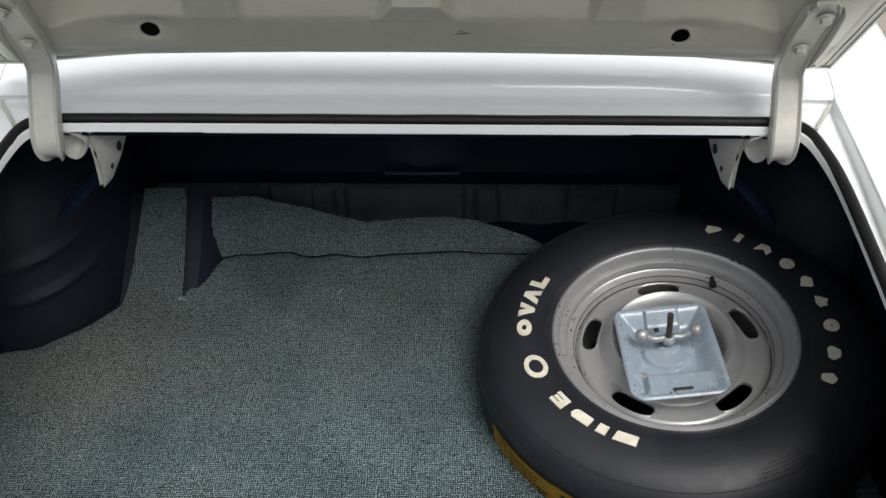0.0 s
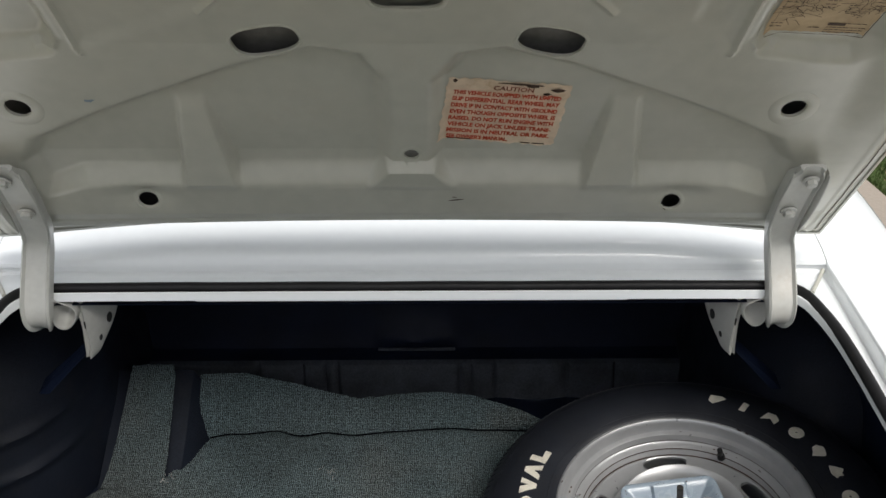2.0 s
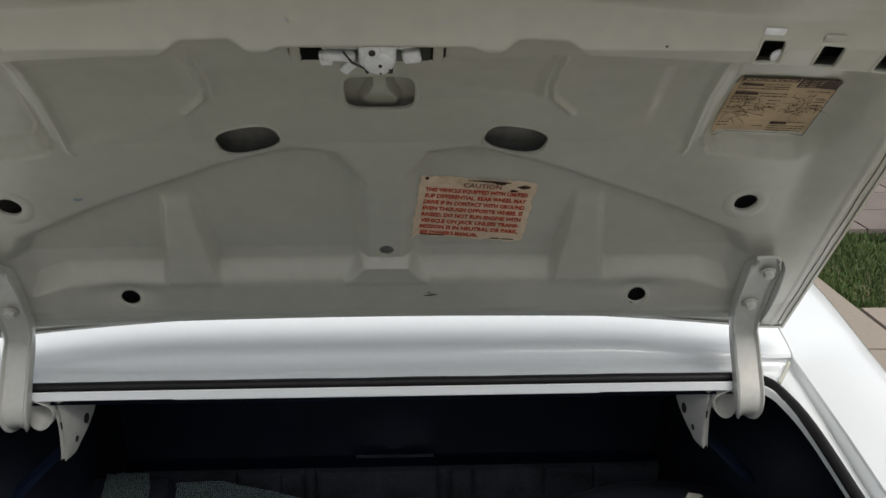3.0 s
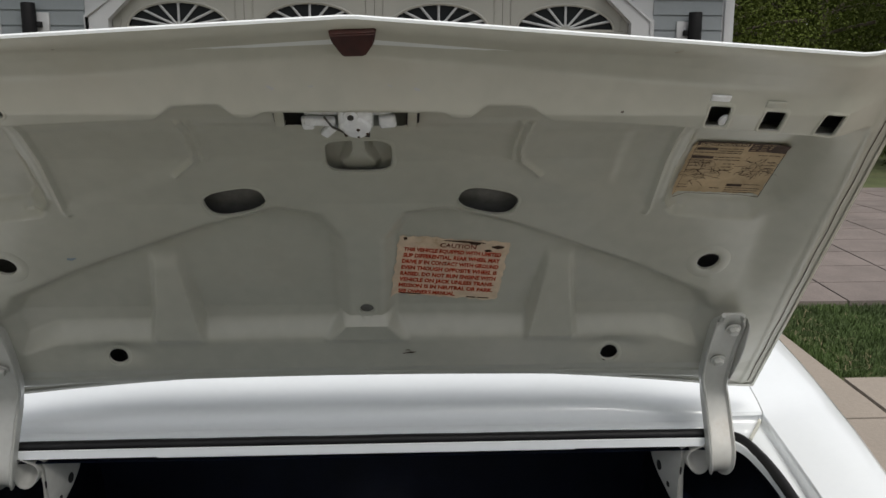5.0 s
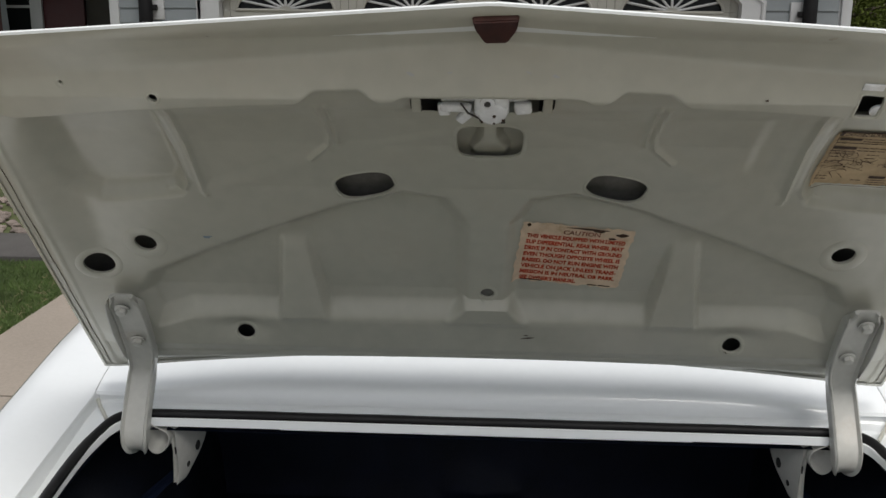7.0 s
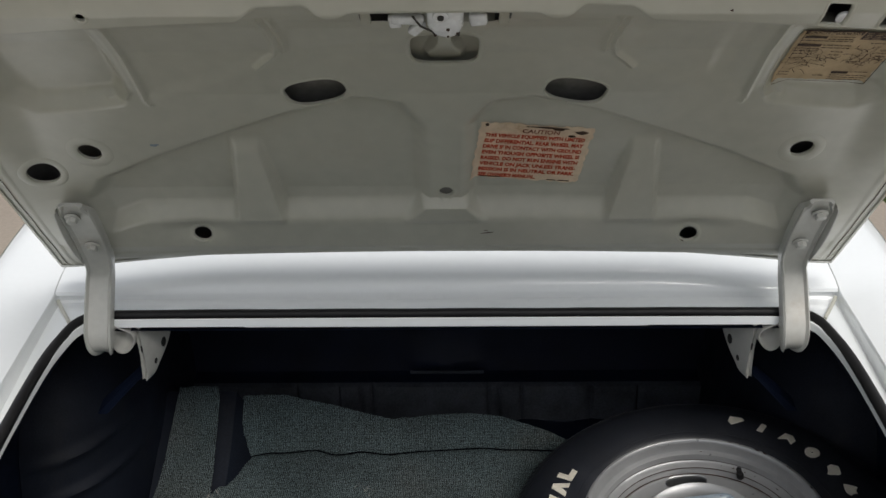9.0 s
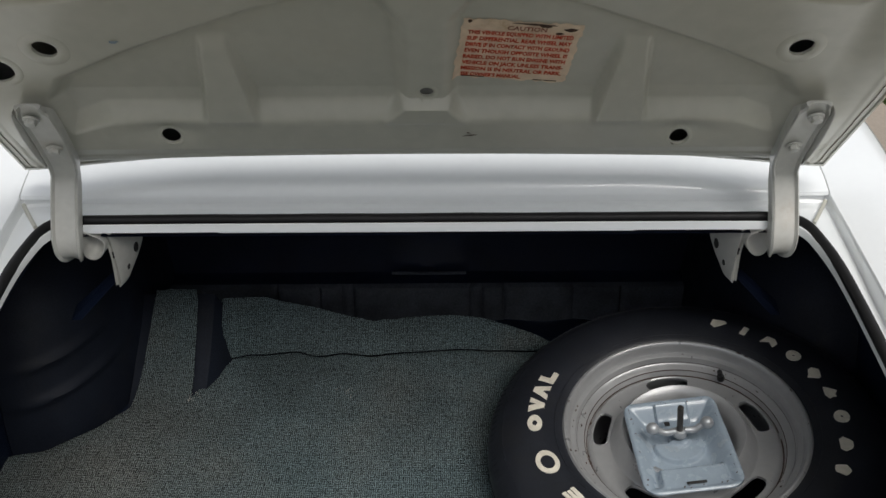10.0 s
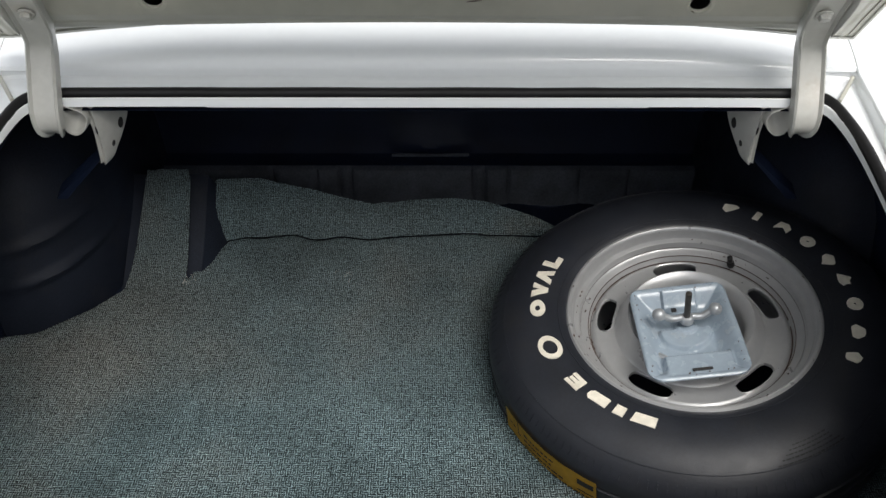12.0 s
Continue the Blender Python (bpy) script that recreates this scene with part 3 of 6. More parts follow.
def label_patch(name, lid, centre, size, rot, material, label, ragged=0.0, seed=1):
    """A paper label that follows the pressed panel; returns the label and the map from its plane to the lid."""
    random.seed(seed)
    q = radians(rot)

    def place(x, y, lift):
        return on_lid(centre[0] + x * math.cos(q) - y * math.sin(q), centre[1] + x * math.sin(q) + y * math.cos(q), lift)
    nx, ny = 25, 19
    edge = [[random.uniform(-ragged, ragged) for _ in range(25)] for _ in range(4)]
    verts = []
    for i in range(nx):
        for j in range(ny):
            x, y = -0.5 + i / (nx - 1), -0.5 + j / (ny - 1)
            X = x * size[0] + (edge[0][j] if i == 0 else edge[1][j] if i == nx - 1 else 0)
            Y = y * size[1] + (edge[2][i] if j == 0 else edge[3][i] if j == ny - 1 else 0)
            verts.append(place(X, Y, 0.0014 + 0.0006 * noise.noise((X * 60, Y * 60, seed))))
    ob = sheet(name, verts, grid_faces(nx, ny), material, lid, label)
    return ob, place


def write_on(place, parent, body, x, y, size, material, align="CENTER", bold=0.0, width=None):
    me = text_data(body, size, align, bold)
    co = np.array([v.co for v in me.vertices])
    k = width / max(1e-6, co[:, 0].max() - co[:, 0].min()) if width else 1.0
    for v in me.vertices:
        v.co = place(x + v.co.x * k, y + v.co.y, 0.0036)
    ob = finish("lettering", me, material, False)
    ob.parent = parent
    return ob


def bars_on(place, parent, rows, material, name="print_bar", lift=0.0026):
    """Plain bars that stand for small print: x, y, width, height."""
    bm = bmesh.new()
    for x, y, w, h in rows:
        n = max(1, int(w / 0.02))
        top = [[bm.verts.new(place(x + w * i / n, y + s, lift)) for i in range(n + 1)] for s in (-h / 2, h / 2)]
        for i in range(n):
            bm.faces.new((top[0][i], top[0][i + 1], top[1][i + 1], top[1][i]))
    return tagged(part(name, bm, material, parent, smooth=False), kind="stuff")


def build_labels(lid):
    warn, place = label_patch("caution_label", lid, (0.1265, 0.318), (0.165, 0.124), -6, CREAM, "torn cream paper caution label printed in red", 0.0022, 3)
    lines = ["THIS VEHICLE EQUIPPED WITH LIMITED", "SLIP DIFFERENTIAL. REAR WHEEL MAY", "DRIVE IF IN CONTACT WITH GROUND", "EVEN THOUGH OPPOSITE WHEEL IS",
             "RAISED. DO NOT RUN ENGINE WITH", "VEHICLE ON JACK UNLESS TRANS-", "MISSION IS IN NEUTRAL OR PARK."]
    write_on(place, warn, "CAUTION", 0.006, 0.049, 0.0120, BROWNRED, bold=0.0002, width=0.054)
    for k, line in enumerate(lines):
        write_on(place, warn, line, 0, 0.036 - 0.0126 * k, 0.0106, REDINK, bold=0.00045, width=0.146)
    write_on(place, warn, "SEE OWNER'S MANUAL.", -0.028, 0.036 - 0.0126 * 7, 0.0106, REDINK, bold=0.00045, width=0.088)
    bars_on(place, warn, [(-0.070, -0.0575, 0.034, 0.0022), (0.035, -0.0575, 0.014, 0.002), (0.052, -0.0575, 0.018, 0.002)], BROWNINK)
    bm = bmesh.new()
    for cx, cy, a, b, sd in ((0.066, 0.052, 0.012, 0.0045, 1), (0.052, 0.043, 0.007, 0.003, 2), (0.018, 0.059, 0.038, 0.0022, 3), (-0.073, 0.058, 0.004, 0.004, 4), (0.030, 0.056, 0.010, 0.003, 5)):
        random.seed(sd)
        bm.faces.new([bm.verts.new(place(cx + a * random.uniform(0.6, 1) * math.cos(k * 0.5712), cy + b * random.uniform(0.6, 1) * math.sin(k * 0.5712), 0.0030)) for k in range(11)])
    tagged(part("torn_patch", bm, RUST, warn, "torn brown patches"), kind="stuff")
    jack, place = label_patch("jacking_label", lid, (0.497, 0.522), (0.129, 0.105), -3.5, TAN, "aged tan paper label with jacking pictures", 0.001, 5)
    bars_on(place, jack, [(-0.062, 0.0510, 0.072, 0.0095), (0.012, 0.0455, 0.051, 0.0190), (-0.058, 0.0385, 0.028, 0.0052), (-0.060, 0.0215, 0.030, 0.0050), (0.010, -0.0345, 0.022, 0.0050)], BROWNINK, "heading_bar")
    write_on(place, jack, "JACKING INSTRUCTIONS", -0.026, 0.0510, 0.0082, TAN, bold=0.0002, width=0.066)
    random.seed(8)
    light = [(0.014 + 0.012 * c, 0.0515 - 0.0042 * k, random.uniform(0.007, 0.0105), 0.0011) for k in range(4) for c in range(4)]
    bars_on(place, jack, [(x, y + 0.0006, w, h) for x, y, w, h in light if not (x > 0.03 and y < 0.043)], TAN, "light_print_bar", 0.0036)
    rows = []
    for x0, x1, y0, n, dy in ((-0.027, 0.008, 0.0400, 2, 0.005), (-0.060, 0.006, 0.0310, 1, 0.005), (-0.028, 0.008, 0.0225, 2, 0.0052), (-0.062, -0.030, 0.0150, 2, 0.005), (0.034, 0.060, -0.0325, 1, 0.005), (0.010, 0.060, -0.0405, 3, 0.0048),
                              (-0.060, -0.046, 0.0040, 2, 0.010), (-0.012, 0.004, 0.0095, 3, 0.0065), (0.048, 0.062, 0.0160, 4, 0.0065), (-0.060, -0.044, -0.036, 2, 0.006), (-0.012, 0.002, -0.042, 1, 0.005), (0.018, 0.032, 0.002, 2, 0.012), (0.030, 0.060, 0.029, 1, 0.005)):
        for k in range(n):
            x = x0
            while x < x1 - 0.003:
                w = min(random.uniform(0.003, 0.009), x1 - x)
                rows.append((x, y0 - dy * k, w, 0.0013))
                x += w + 0.0012
    rows += [(-0.0630, -0.0545, 0.126, 0.0007), (-0.0630, 0.0020, 0.0007, 0.110), (0.0625, -0.005, 0.0007, 0.098)]
    bars_on(place, jack, rows, BROWNINK)
    bm = bmesh.new()
    strokes = [((-0.054, 0.016), (-0.042, 0.017), (-0.040, -0.004), (-0.050, -0.010)), ((-0.040, -0.002), (-0.020, -0.004), (-0.008, -0.012), (-0.012, -0.020)),
               ((-0.056, -0.020), (-0.040, -0.014), (-0.018, -0.018), (-0.004, -0.022)), ((-0.036, 0.008), (-0.026, 0.013), (-0.022, 0.004), (-0.034, 0.002), (-0.036, 0.008)),
               ((0.022, 0.014), (0.030, 0.016), (0.036, 0.008), (0.034, -0.010)), ((0.036, 0.018), (0.044, 0.022), (0.042, 0.004), (0.050, 0.000)), ((0.034, -0.004), (0.040, 0.014), (0.046, 0.024)),
               ((0.038, -0.022), (0.042, -0.006), (0.054, 0.004)), ((0.018, -0.012), (0.030, -0.014), (0.044, -0.018))]
    for cx, cy, n in ((-0.034, -0.006, 26), (0.038, 0.002, 22)):
        for k in range(n):
            x, y, a = cx + random.gauss(0, 0.012), cy + random.gauss(0, 0.010), random.uniform(0, 6.28)
            st = [(x, y)]
            for _ in range(3):
                a += random.uniform(-0.9, 0.9)
                st.append((st[-1][0] + 0.0055 * math.cos(a), st[-1][1] + 0.0045 * math.sin(a)))
            strokes.append(st)
    for st in strokes:
        pts = spline([(x, y, 0) for x, y in st], 4 * len(st))
        for a, b in zip(pts[:-1], pts[1:]):
            d = (b - a) / (np.linalg.norm(b - a) + 1e-9) * 0.00032
            bm.faces.new([bm.verts.new(place(c[0], c[1], 0.0027)) for c in ((a[0] - d[1], a[1] + d[0]), (a[0] + d[1], a[1] - d[0]), (b[0] + d[1], b[1] - d[0]), (b[0] - d[1], b[1] + d[0]))])
    tagged(part("line_drawing", bm, BROWNINK, jack, smooth=False), kind="stuff")


# ---- the car body round the boot ----
def half_paths(n):
    """Lip edge of the opening and outer edge of its gutter, from the middle of the front round to the middle of the rear."""
    lip = [(0, 0.000), (0.30, 0.000), (0.53, -0.001), (0.588, -0.004), (0.614, -0.018), (0.626, -0.060), (0.629, -0.16), (0.612, -0.385), (0.588, -0.60), (0.562, -0.69), (0.50, -0.718), (0.25, -0.728), (0, -0.732)]
    gut = [(0, 0.094), (0.30, 0.094), (0.53, 0.094), (0.620, 0.097), (0.690, 0.100), (0.703, 0.080), (0.688, -0.06), (0.662, -0.29), (0.632, -0.56), (0.622, -0.76), (0.56, -0.785), (0.25, -0.792), (0, -0.795)]
    return spline([(x, y, 0) for x, y in lip], n), spline([(x, y, 0) for x, y in gut], n)


def both_sides(half):
    return np.vstack([half[:-1] * (-1, 1, 1), half[::-1]])[::-1]


def deck_height(y):
    return np.interp(y, [-0.9, -0.17, 0.09, 0.125, 0.16, 0.265, 0.377, 0.60, 1.3], [0.785, 0.848, 0.866, 0.878, 0.887, 0.904, 0.918, 0.944, 0.985])


def shoulder_height(y):
    """Height of the quarter panel along its outer shoulder."""
    return np.interp(y, [-0.9, 0.0, 0.09, 0.16, 0.265, 0.377, 0.60, 1.3], [0.792, 0.880, 0.886, 0.895, 0.908, 0.921, 0.945, 0.985])


def quarter_outer(y):
    return np.interp(y, [-0.90, -0.3, 0.0, 0.09, 0.16, 0.265, 0.377, 0.60, 1.3], [0.735, 0.770, 0.822, 0.836, 0.844, 0.855, 0.863, 0.878, 0.900])


def quarter_inner(y):
    return np.interp(y, [-0.90, -0.76, -0.56, -0.29, -0.06, 0.08, 0.10, 0.30, 1.3], [0.612, 0.622, 0.632, 0.662, 0.688, 0.703, 0.706, 0.722, 0.740])


def lip_height(y):
    return 0.860 + 0.11 * min(float(y), 0.0)


def tulip_height(y):
    return np.interp(y, [0.0945, 0.10, 0.11, 0.125, 0.15, 0.19, 0.25, 0.35, 0.62, 1.3], [0.868, 0.878, 0.890, 0.901, 0.9135, 0.924, 0.933, 0.940, 0.955, 0.985])


def build_body(car):
    # lip, gutter and up-turned gutter wall round the opening
    lip, gut = half_paths(60)
    verts, n = [], 0
    for a, b in zip(both_sides(lip), both_sides(gut)):
        d = (b - a)
        w = np.linalg.norm(d)
        d = d / w
        z0 = lip_height(a[1])
        zb = float(deck_height(b[1])) - 0.004
        for k, z in ((-0.002, z0 - 0.0115), (0.0, z0 - 0.004), (0.0015, z0), (0.004, z0 + 0.0015), (0.0065, z0), (0.009, z0 - 0.006), (0.030, z0 - 0.009), (w * 0.62, z0 - 0.010), (w * 0.70, z0 - 0.010), (w * 0.80, z0 - 0.010), (w - 0.008, z0 - 0.010), (w - 0.0025, z0 - 0.006), (w, zb)):
            verts.append((a[0] + d[0] * k, a[1] + d[1] * k, z))
        n += 1
    sheet("opening_gutter", verts, grid_faces(n, 13), PAINT, car, "white painted lip and drain gutter")
    # weatherstrip on the lip
    ring = both_sides(half_paths(90)[0])
    out = both_sides(half_paths(90)[1])
    path = []
    for a, b in zip(ring[:-1], out[:-1]):
        d = (b - a) / np.linalg.norm(b - a)
        path.append((a[0] + d[0] * 0.0175, a[1] + d[1] * 0.0175, lip_height(a[1]) + 0.0025 + 0.0008 * noise.noise((a[0] * 9, a[1] * 9, 0))))
    part("weatherstrip", tube_bm(path, 0.0088, 10, True), RUBBER, car, "black rubber weatherstrip")
    part("lip_reinforcement", box((0.690, 0.022, 0.0022), pose(0, 0.0095, 0.8475), 0.0008), PAINT, car, "thin white stiffener under the front lip")
    # panel between the boot and the rear window
    ys = [0.0945, 0.097, 0.102, 0.110, 0.122, 0.14, 0.17, 0.21, 0.27, 0.35, 0.48, 0.62]
    xs = np.concatenate([np.linspace(-1, -0.88, 13), np.linspace(-0.84, 0.84, 31), np.linspace(0.88, 1, 13)])
    steep = tulip_height(ys)
    verts = []
    for x in xs:
        for k, y in enumerate(ys):
            drop = (float(deck_height(y)) - steep[k]) * float(smooth_step(0.50, 1.0, abs(x))) if k else 0.0
            verts.append((x * (quarter_inner(y) + 0.0002), y, steep[k] + drop - (0.006 if k == 0 else 0.0)))
    sheet("tulip_panel", verts, grid_faces(len(xs), len(ys)), PAINT, car, "glossy white panel ahead of the trunk opening")
    # quarter panels
    for side, nm in ((-1, "quarter_panel"), (1, "quarter_panel")):
        sec = []
        yy = np.linspace(-0.89, 1.25, 60)
        for y in yy:
            xi, xo, z = float(quarter_inner(y)), float(quarter_outer(y)), float(deck_height(y))
            low = z - 0.034 * float(smooth_step(0.13, 0.09, y))
            w = xo - xi
            inner, z = z, float(shoulder_height(y))
            e = z - inner
            prof = [(xi + 0.001, low), (xi + 0.0008, inner - 0.004), (xi + 0.003, inner - 0.0008), (xi + 0.012, inner + 0.0015), (xi + 0.35 * w, inner + 0.50 * e + 0.004), (xi + 0.7 * w, inner + 0.86 * e + 0.004), (xo - 0.006, z - 0.001), (xo + 0.006, z - 0.010),
                    (xo + 0.018, z - 0.05), (xo + 0.034, z - 0.12), (xo + 0.050, z - 0.24), (xo + 0.052, z - 0.34), (xo + 0.040, z - 0.48), (xo + 0.01, z - 0.62), (xo - 0.06, 0.22)]
            sec += [(side * px, y, pz) for px, pz in prof]
        fc = grid_faces(60, 15)
        sheet(nm, sec, [f[::-1] for f in fc] if side < 0 else fc, PAINT, car, "glossy white rear quarter panel")
    # seams at the gutter's front corners
    for side in (-1, 1):
        seam = [(side * (float(quarter_inner(y)) + 0.0008), y, float(deck_height(y)) - 0.0016) for y in np.linspace(0.10, 0.36, 12)]
        part("panel_seam", tube_bm(seam, 0.0011, 6), PRIMER, car)
        pts = [(side * 0.699, 0.088, 0.8560), (side * 0.694, 0.080, 0.8525), (side * 0.672, 0.046, 0.8515), (side * 0.650, 0.012, 0.8515)]
        part("sealant_bead", tube_bm(spline(pts, 13), 0.0034, 8), INNER, car, "yellowed seam sealant")
    # tail panel and body underside
    bm = box((1.50, 0.03, 0.54), pose(0, -0.90, 0.515), 0.012)
    part("tail_panel", bm, PAINT, car, "white tail panel")
    verts = [(x * 1.0, y, z) for x in np.linspace(-0.62, 0.62, 21) for y, z in ((-0.793, 0.776), (-0.80, 0.790), (-0.84, 0.792), (-0.90, 0.782))]
    sheet("rear_deck_panel", verts, grid_faces(21, 4), PAINT, car, "narrow white panel behind the opening")
    part("bulkhead_cap", box((1.80, 0.02, 0.72), pose(0, 1.245, 0.59)), SPATTER, car)
    part("underbody", box((1.60, 2.1, 0.02), pose(0, 0.17, 0.235)), SPATTER, car)
    for side in (-1, 1):
        pr = [(0.19, -0.10), (0.24, -0.115), (0.30, -0.105), (0.325, -0.075), (0.33, 0), (0.325, 0.075), (0.30, 0.105), (0.24, 0.115), (0.19, 0.10), (0.0, 0.08)]
        v, f = lathe([(0.0, -0.08)] + pr, 48)
        m = pose(side * 0.765, 0.42, 0.30, 0, 90, 0)
        sheet("road_wheel", [m @ Vector(p) for p in v], f, TYRE, car, "black road tyre")


def build_trunk(car):
    # floor pan with shallow ribs
    nx, ny = 61, 41
    verts = []
    for x in np.linspace(-0.80, 0.80, nx):
        for y in np.linspace(-0.82, 0.56, ny):
            verts.append((x, y, 0.350 + 0.004 * math.sin(x * 40) * (abs(x) < 0.5)))
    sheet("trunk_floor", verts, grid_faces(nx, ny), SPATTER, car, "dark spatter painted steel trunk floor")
    # seat-back bulkhead: low ribbed panel, ledge, then the wall up to the shelf
    prof = [(0.452, 0.350), (0.455, 0.372), (0.459, 0.400), (0.462, 0.428), (0.466, 0.436), (0.480, 0.441), (0.505, 0.445), (0.515, 0.452), (0.520, 0.470), (0.524, 0.482), (0.528, 0.500), (0.540, 0.56), (0.565, 0.70), (0.590, 0.855)]
    xs = np.linspace(-0.80, 0.80, 241)
    grooves = (-0.360, -0.262, -0.206, -0.180, 0.100, 0.126, 0.180, 0.345, 0.462)
    verts = []
    for x in xs:
        g = sum(math.exp(-((x - c) / 0.005) ** 2) for c in grooves)
        for k, (y, z) in enumerate(prof):
            d = 0.012 * g if 0.36 < z < 0.437 else 0
            oval = 0.012 * max(0.0, 1 - ((x - 0.0) / 0.10) ** 2) if 0.47 <= z <= 0.49 else 0
            verts.append((x, y + d - oval, z))
    cut = 6
    sheet("lower_panel", [v for k, v in enumerate(verts) if k % len(prof) < cut], [f[::-1] for f in grid_faces(241, cut)], DUSTY, car, "dusty dark ribbed panel over the axle")
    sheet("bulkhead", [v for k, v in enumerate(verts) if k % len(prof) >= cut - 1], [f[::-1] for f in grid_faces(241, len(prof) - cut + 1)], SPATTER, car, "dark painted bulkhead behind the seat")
    # the bead's highlight is put into its colour, lighter than the bulkhead
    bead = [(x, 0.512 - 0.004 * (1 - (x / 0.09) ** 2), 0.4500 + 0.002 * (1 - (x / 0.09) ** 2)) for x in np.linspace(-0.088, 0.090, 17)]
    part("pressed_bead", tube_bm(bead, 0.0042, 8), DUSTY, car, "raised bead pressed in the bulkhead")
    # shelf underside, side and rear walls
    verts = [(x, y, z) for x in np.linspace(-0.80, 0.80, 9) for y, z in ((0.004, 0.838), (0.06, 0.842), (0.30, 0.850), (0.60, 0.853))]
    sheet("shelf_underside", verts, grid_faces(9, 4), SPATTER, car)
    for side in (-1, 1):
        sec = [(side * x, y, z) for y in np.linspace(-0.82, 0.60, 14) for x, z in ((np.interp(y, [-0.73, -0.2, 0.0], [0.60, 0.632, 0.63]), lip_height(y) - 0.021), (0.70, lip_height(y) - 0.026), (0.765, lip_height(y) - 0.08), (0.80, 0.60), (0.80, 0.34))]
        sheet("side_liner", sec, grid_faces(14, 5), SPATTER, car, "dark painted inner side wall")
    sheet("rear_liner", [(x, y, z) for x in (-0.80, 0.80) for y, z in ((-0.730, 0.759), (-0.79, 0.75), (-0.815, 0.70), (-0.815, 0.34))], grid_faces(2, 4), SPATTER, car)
    # wheelhouses: rounded domes with a stepped rib and a welded flange
    for side in (-1, 1):
        na, nh = 96, 100
        verts = []
        for i in range(na):
            a = math.pi * 2 * i / na
            for j in range(nh):
                t = j / (nh - 1)
                r = math.cos(t * math.pi / 2) ** 0.55 if t < 1 else 0.0
                ex = 2 / 2.7
                cx, cy = math.copysign(abs(math.cos(a)) ** ex, math.cos(a)), math.copysign(abs(math.sin(a)) ** ex, math.sin(a))
                z = 0.345 + 0.43 * math.sin(t * math.pi / 2)
                off = (a - math.pi * 1.72)
                bulge = 1 + (0.026 * math.exp(-((z - 0.475 - 0.02 * off) / 0.010) ** 2) + 0.026 * math.exp(-((z - 0.545 - 0.02 * off) / 0.010) ** 2)) * math.exp(-(off / 0.42) ** 4)
                x = min(0.86 - 0.255 * r * cx * bulge, 0.800)
                verts.append((side * x, 0.42 + 0.43 * r * cy * bulge, z))
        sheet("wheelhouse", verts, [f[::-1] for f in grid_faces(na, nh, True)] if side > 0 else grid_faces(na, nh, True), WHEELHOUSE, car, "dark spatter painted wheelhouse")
        pts = [(0.540, 0.030, 0.738), (0.552, 0.050, 0.742), (0.631, 0.043, 0.673), (0.634, 0.020, 0.660), (0.614, 0.014, 0.664)]
        bm = bmesh.new()
        lo = [bm.verts.new((side * x, y, z)) for x, y, z in pts]
        hi = [bm.verts.new((side * x, y + 0.003, z + 0.002)) for x, y, z in pts]
        bm.faces.new(lo)
        bm.faces.new(hi[::-1])
        for k in range(5):
            bm.faces.new((lo[k], lo[(k + 1) % 5], hi[(k + 1) % 5], hi[k]))
        part("gusset", bm, SPATTER, car, "dark sheet-metal brace", smooth=False)


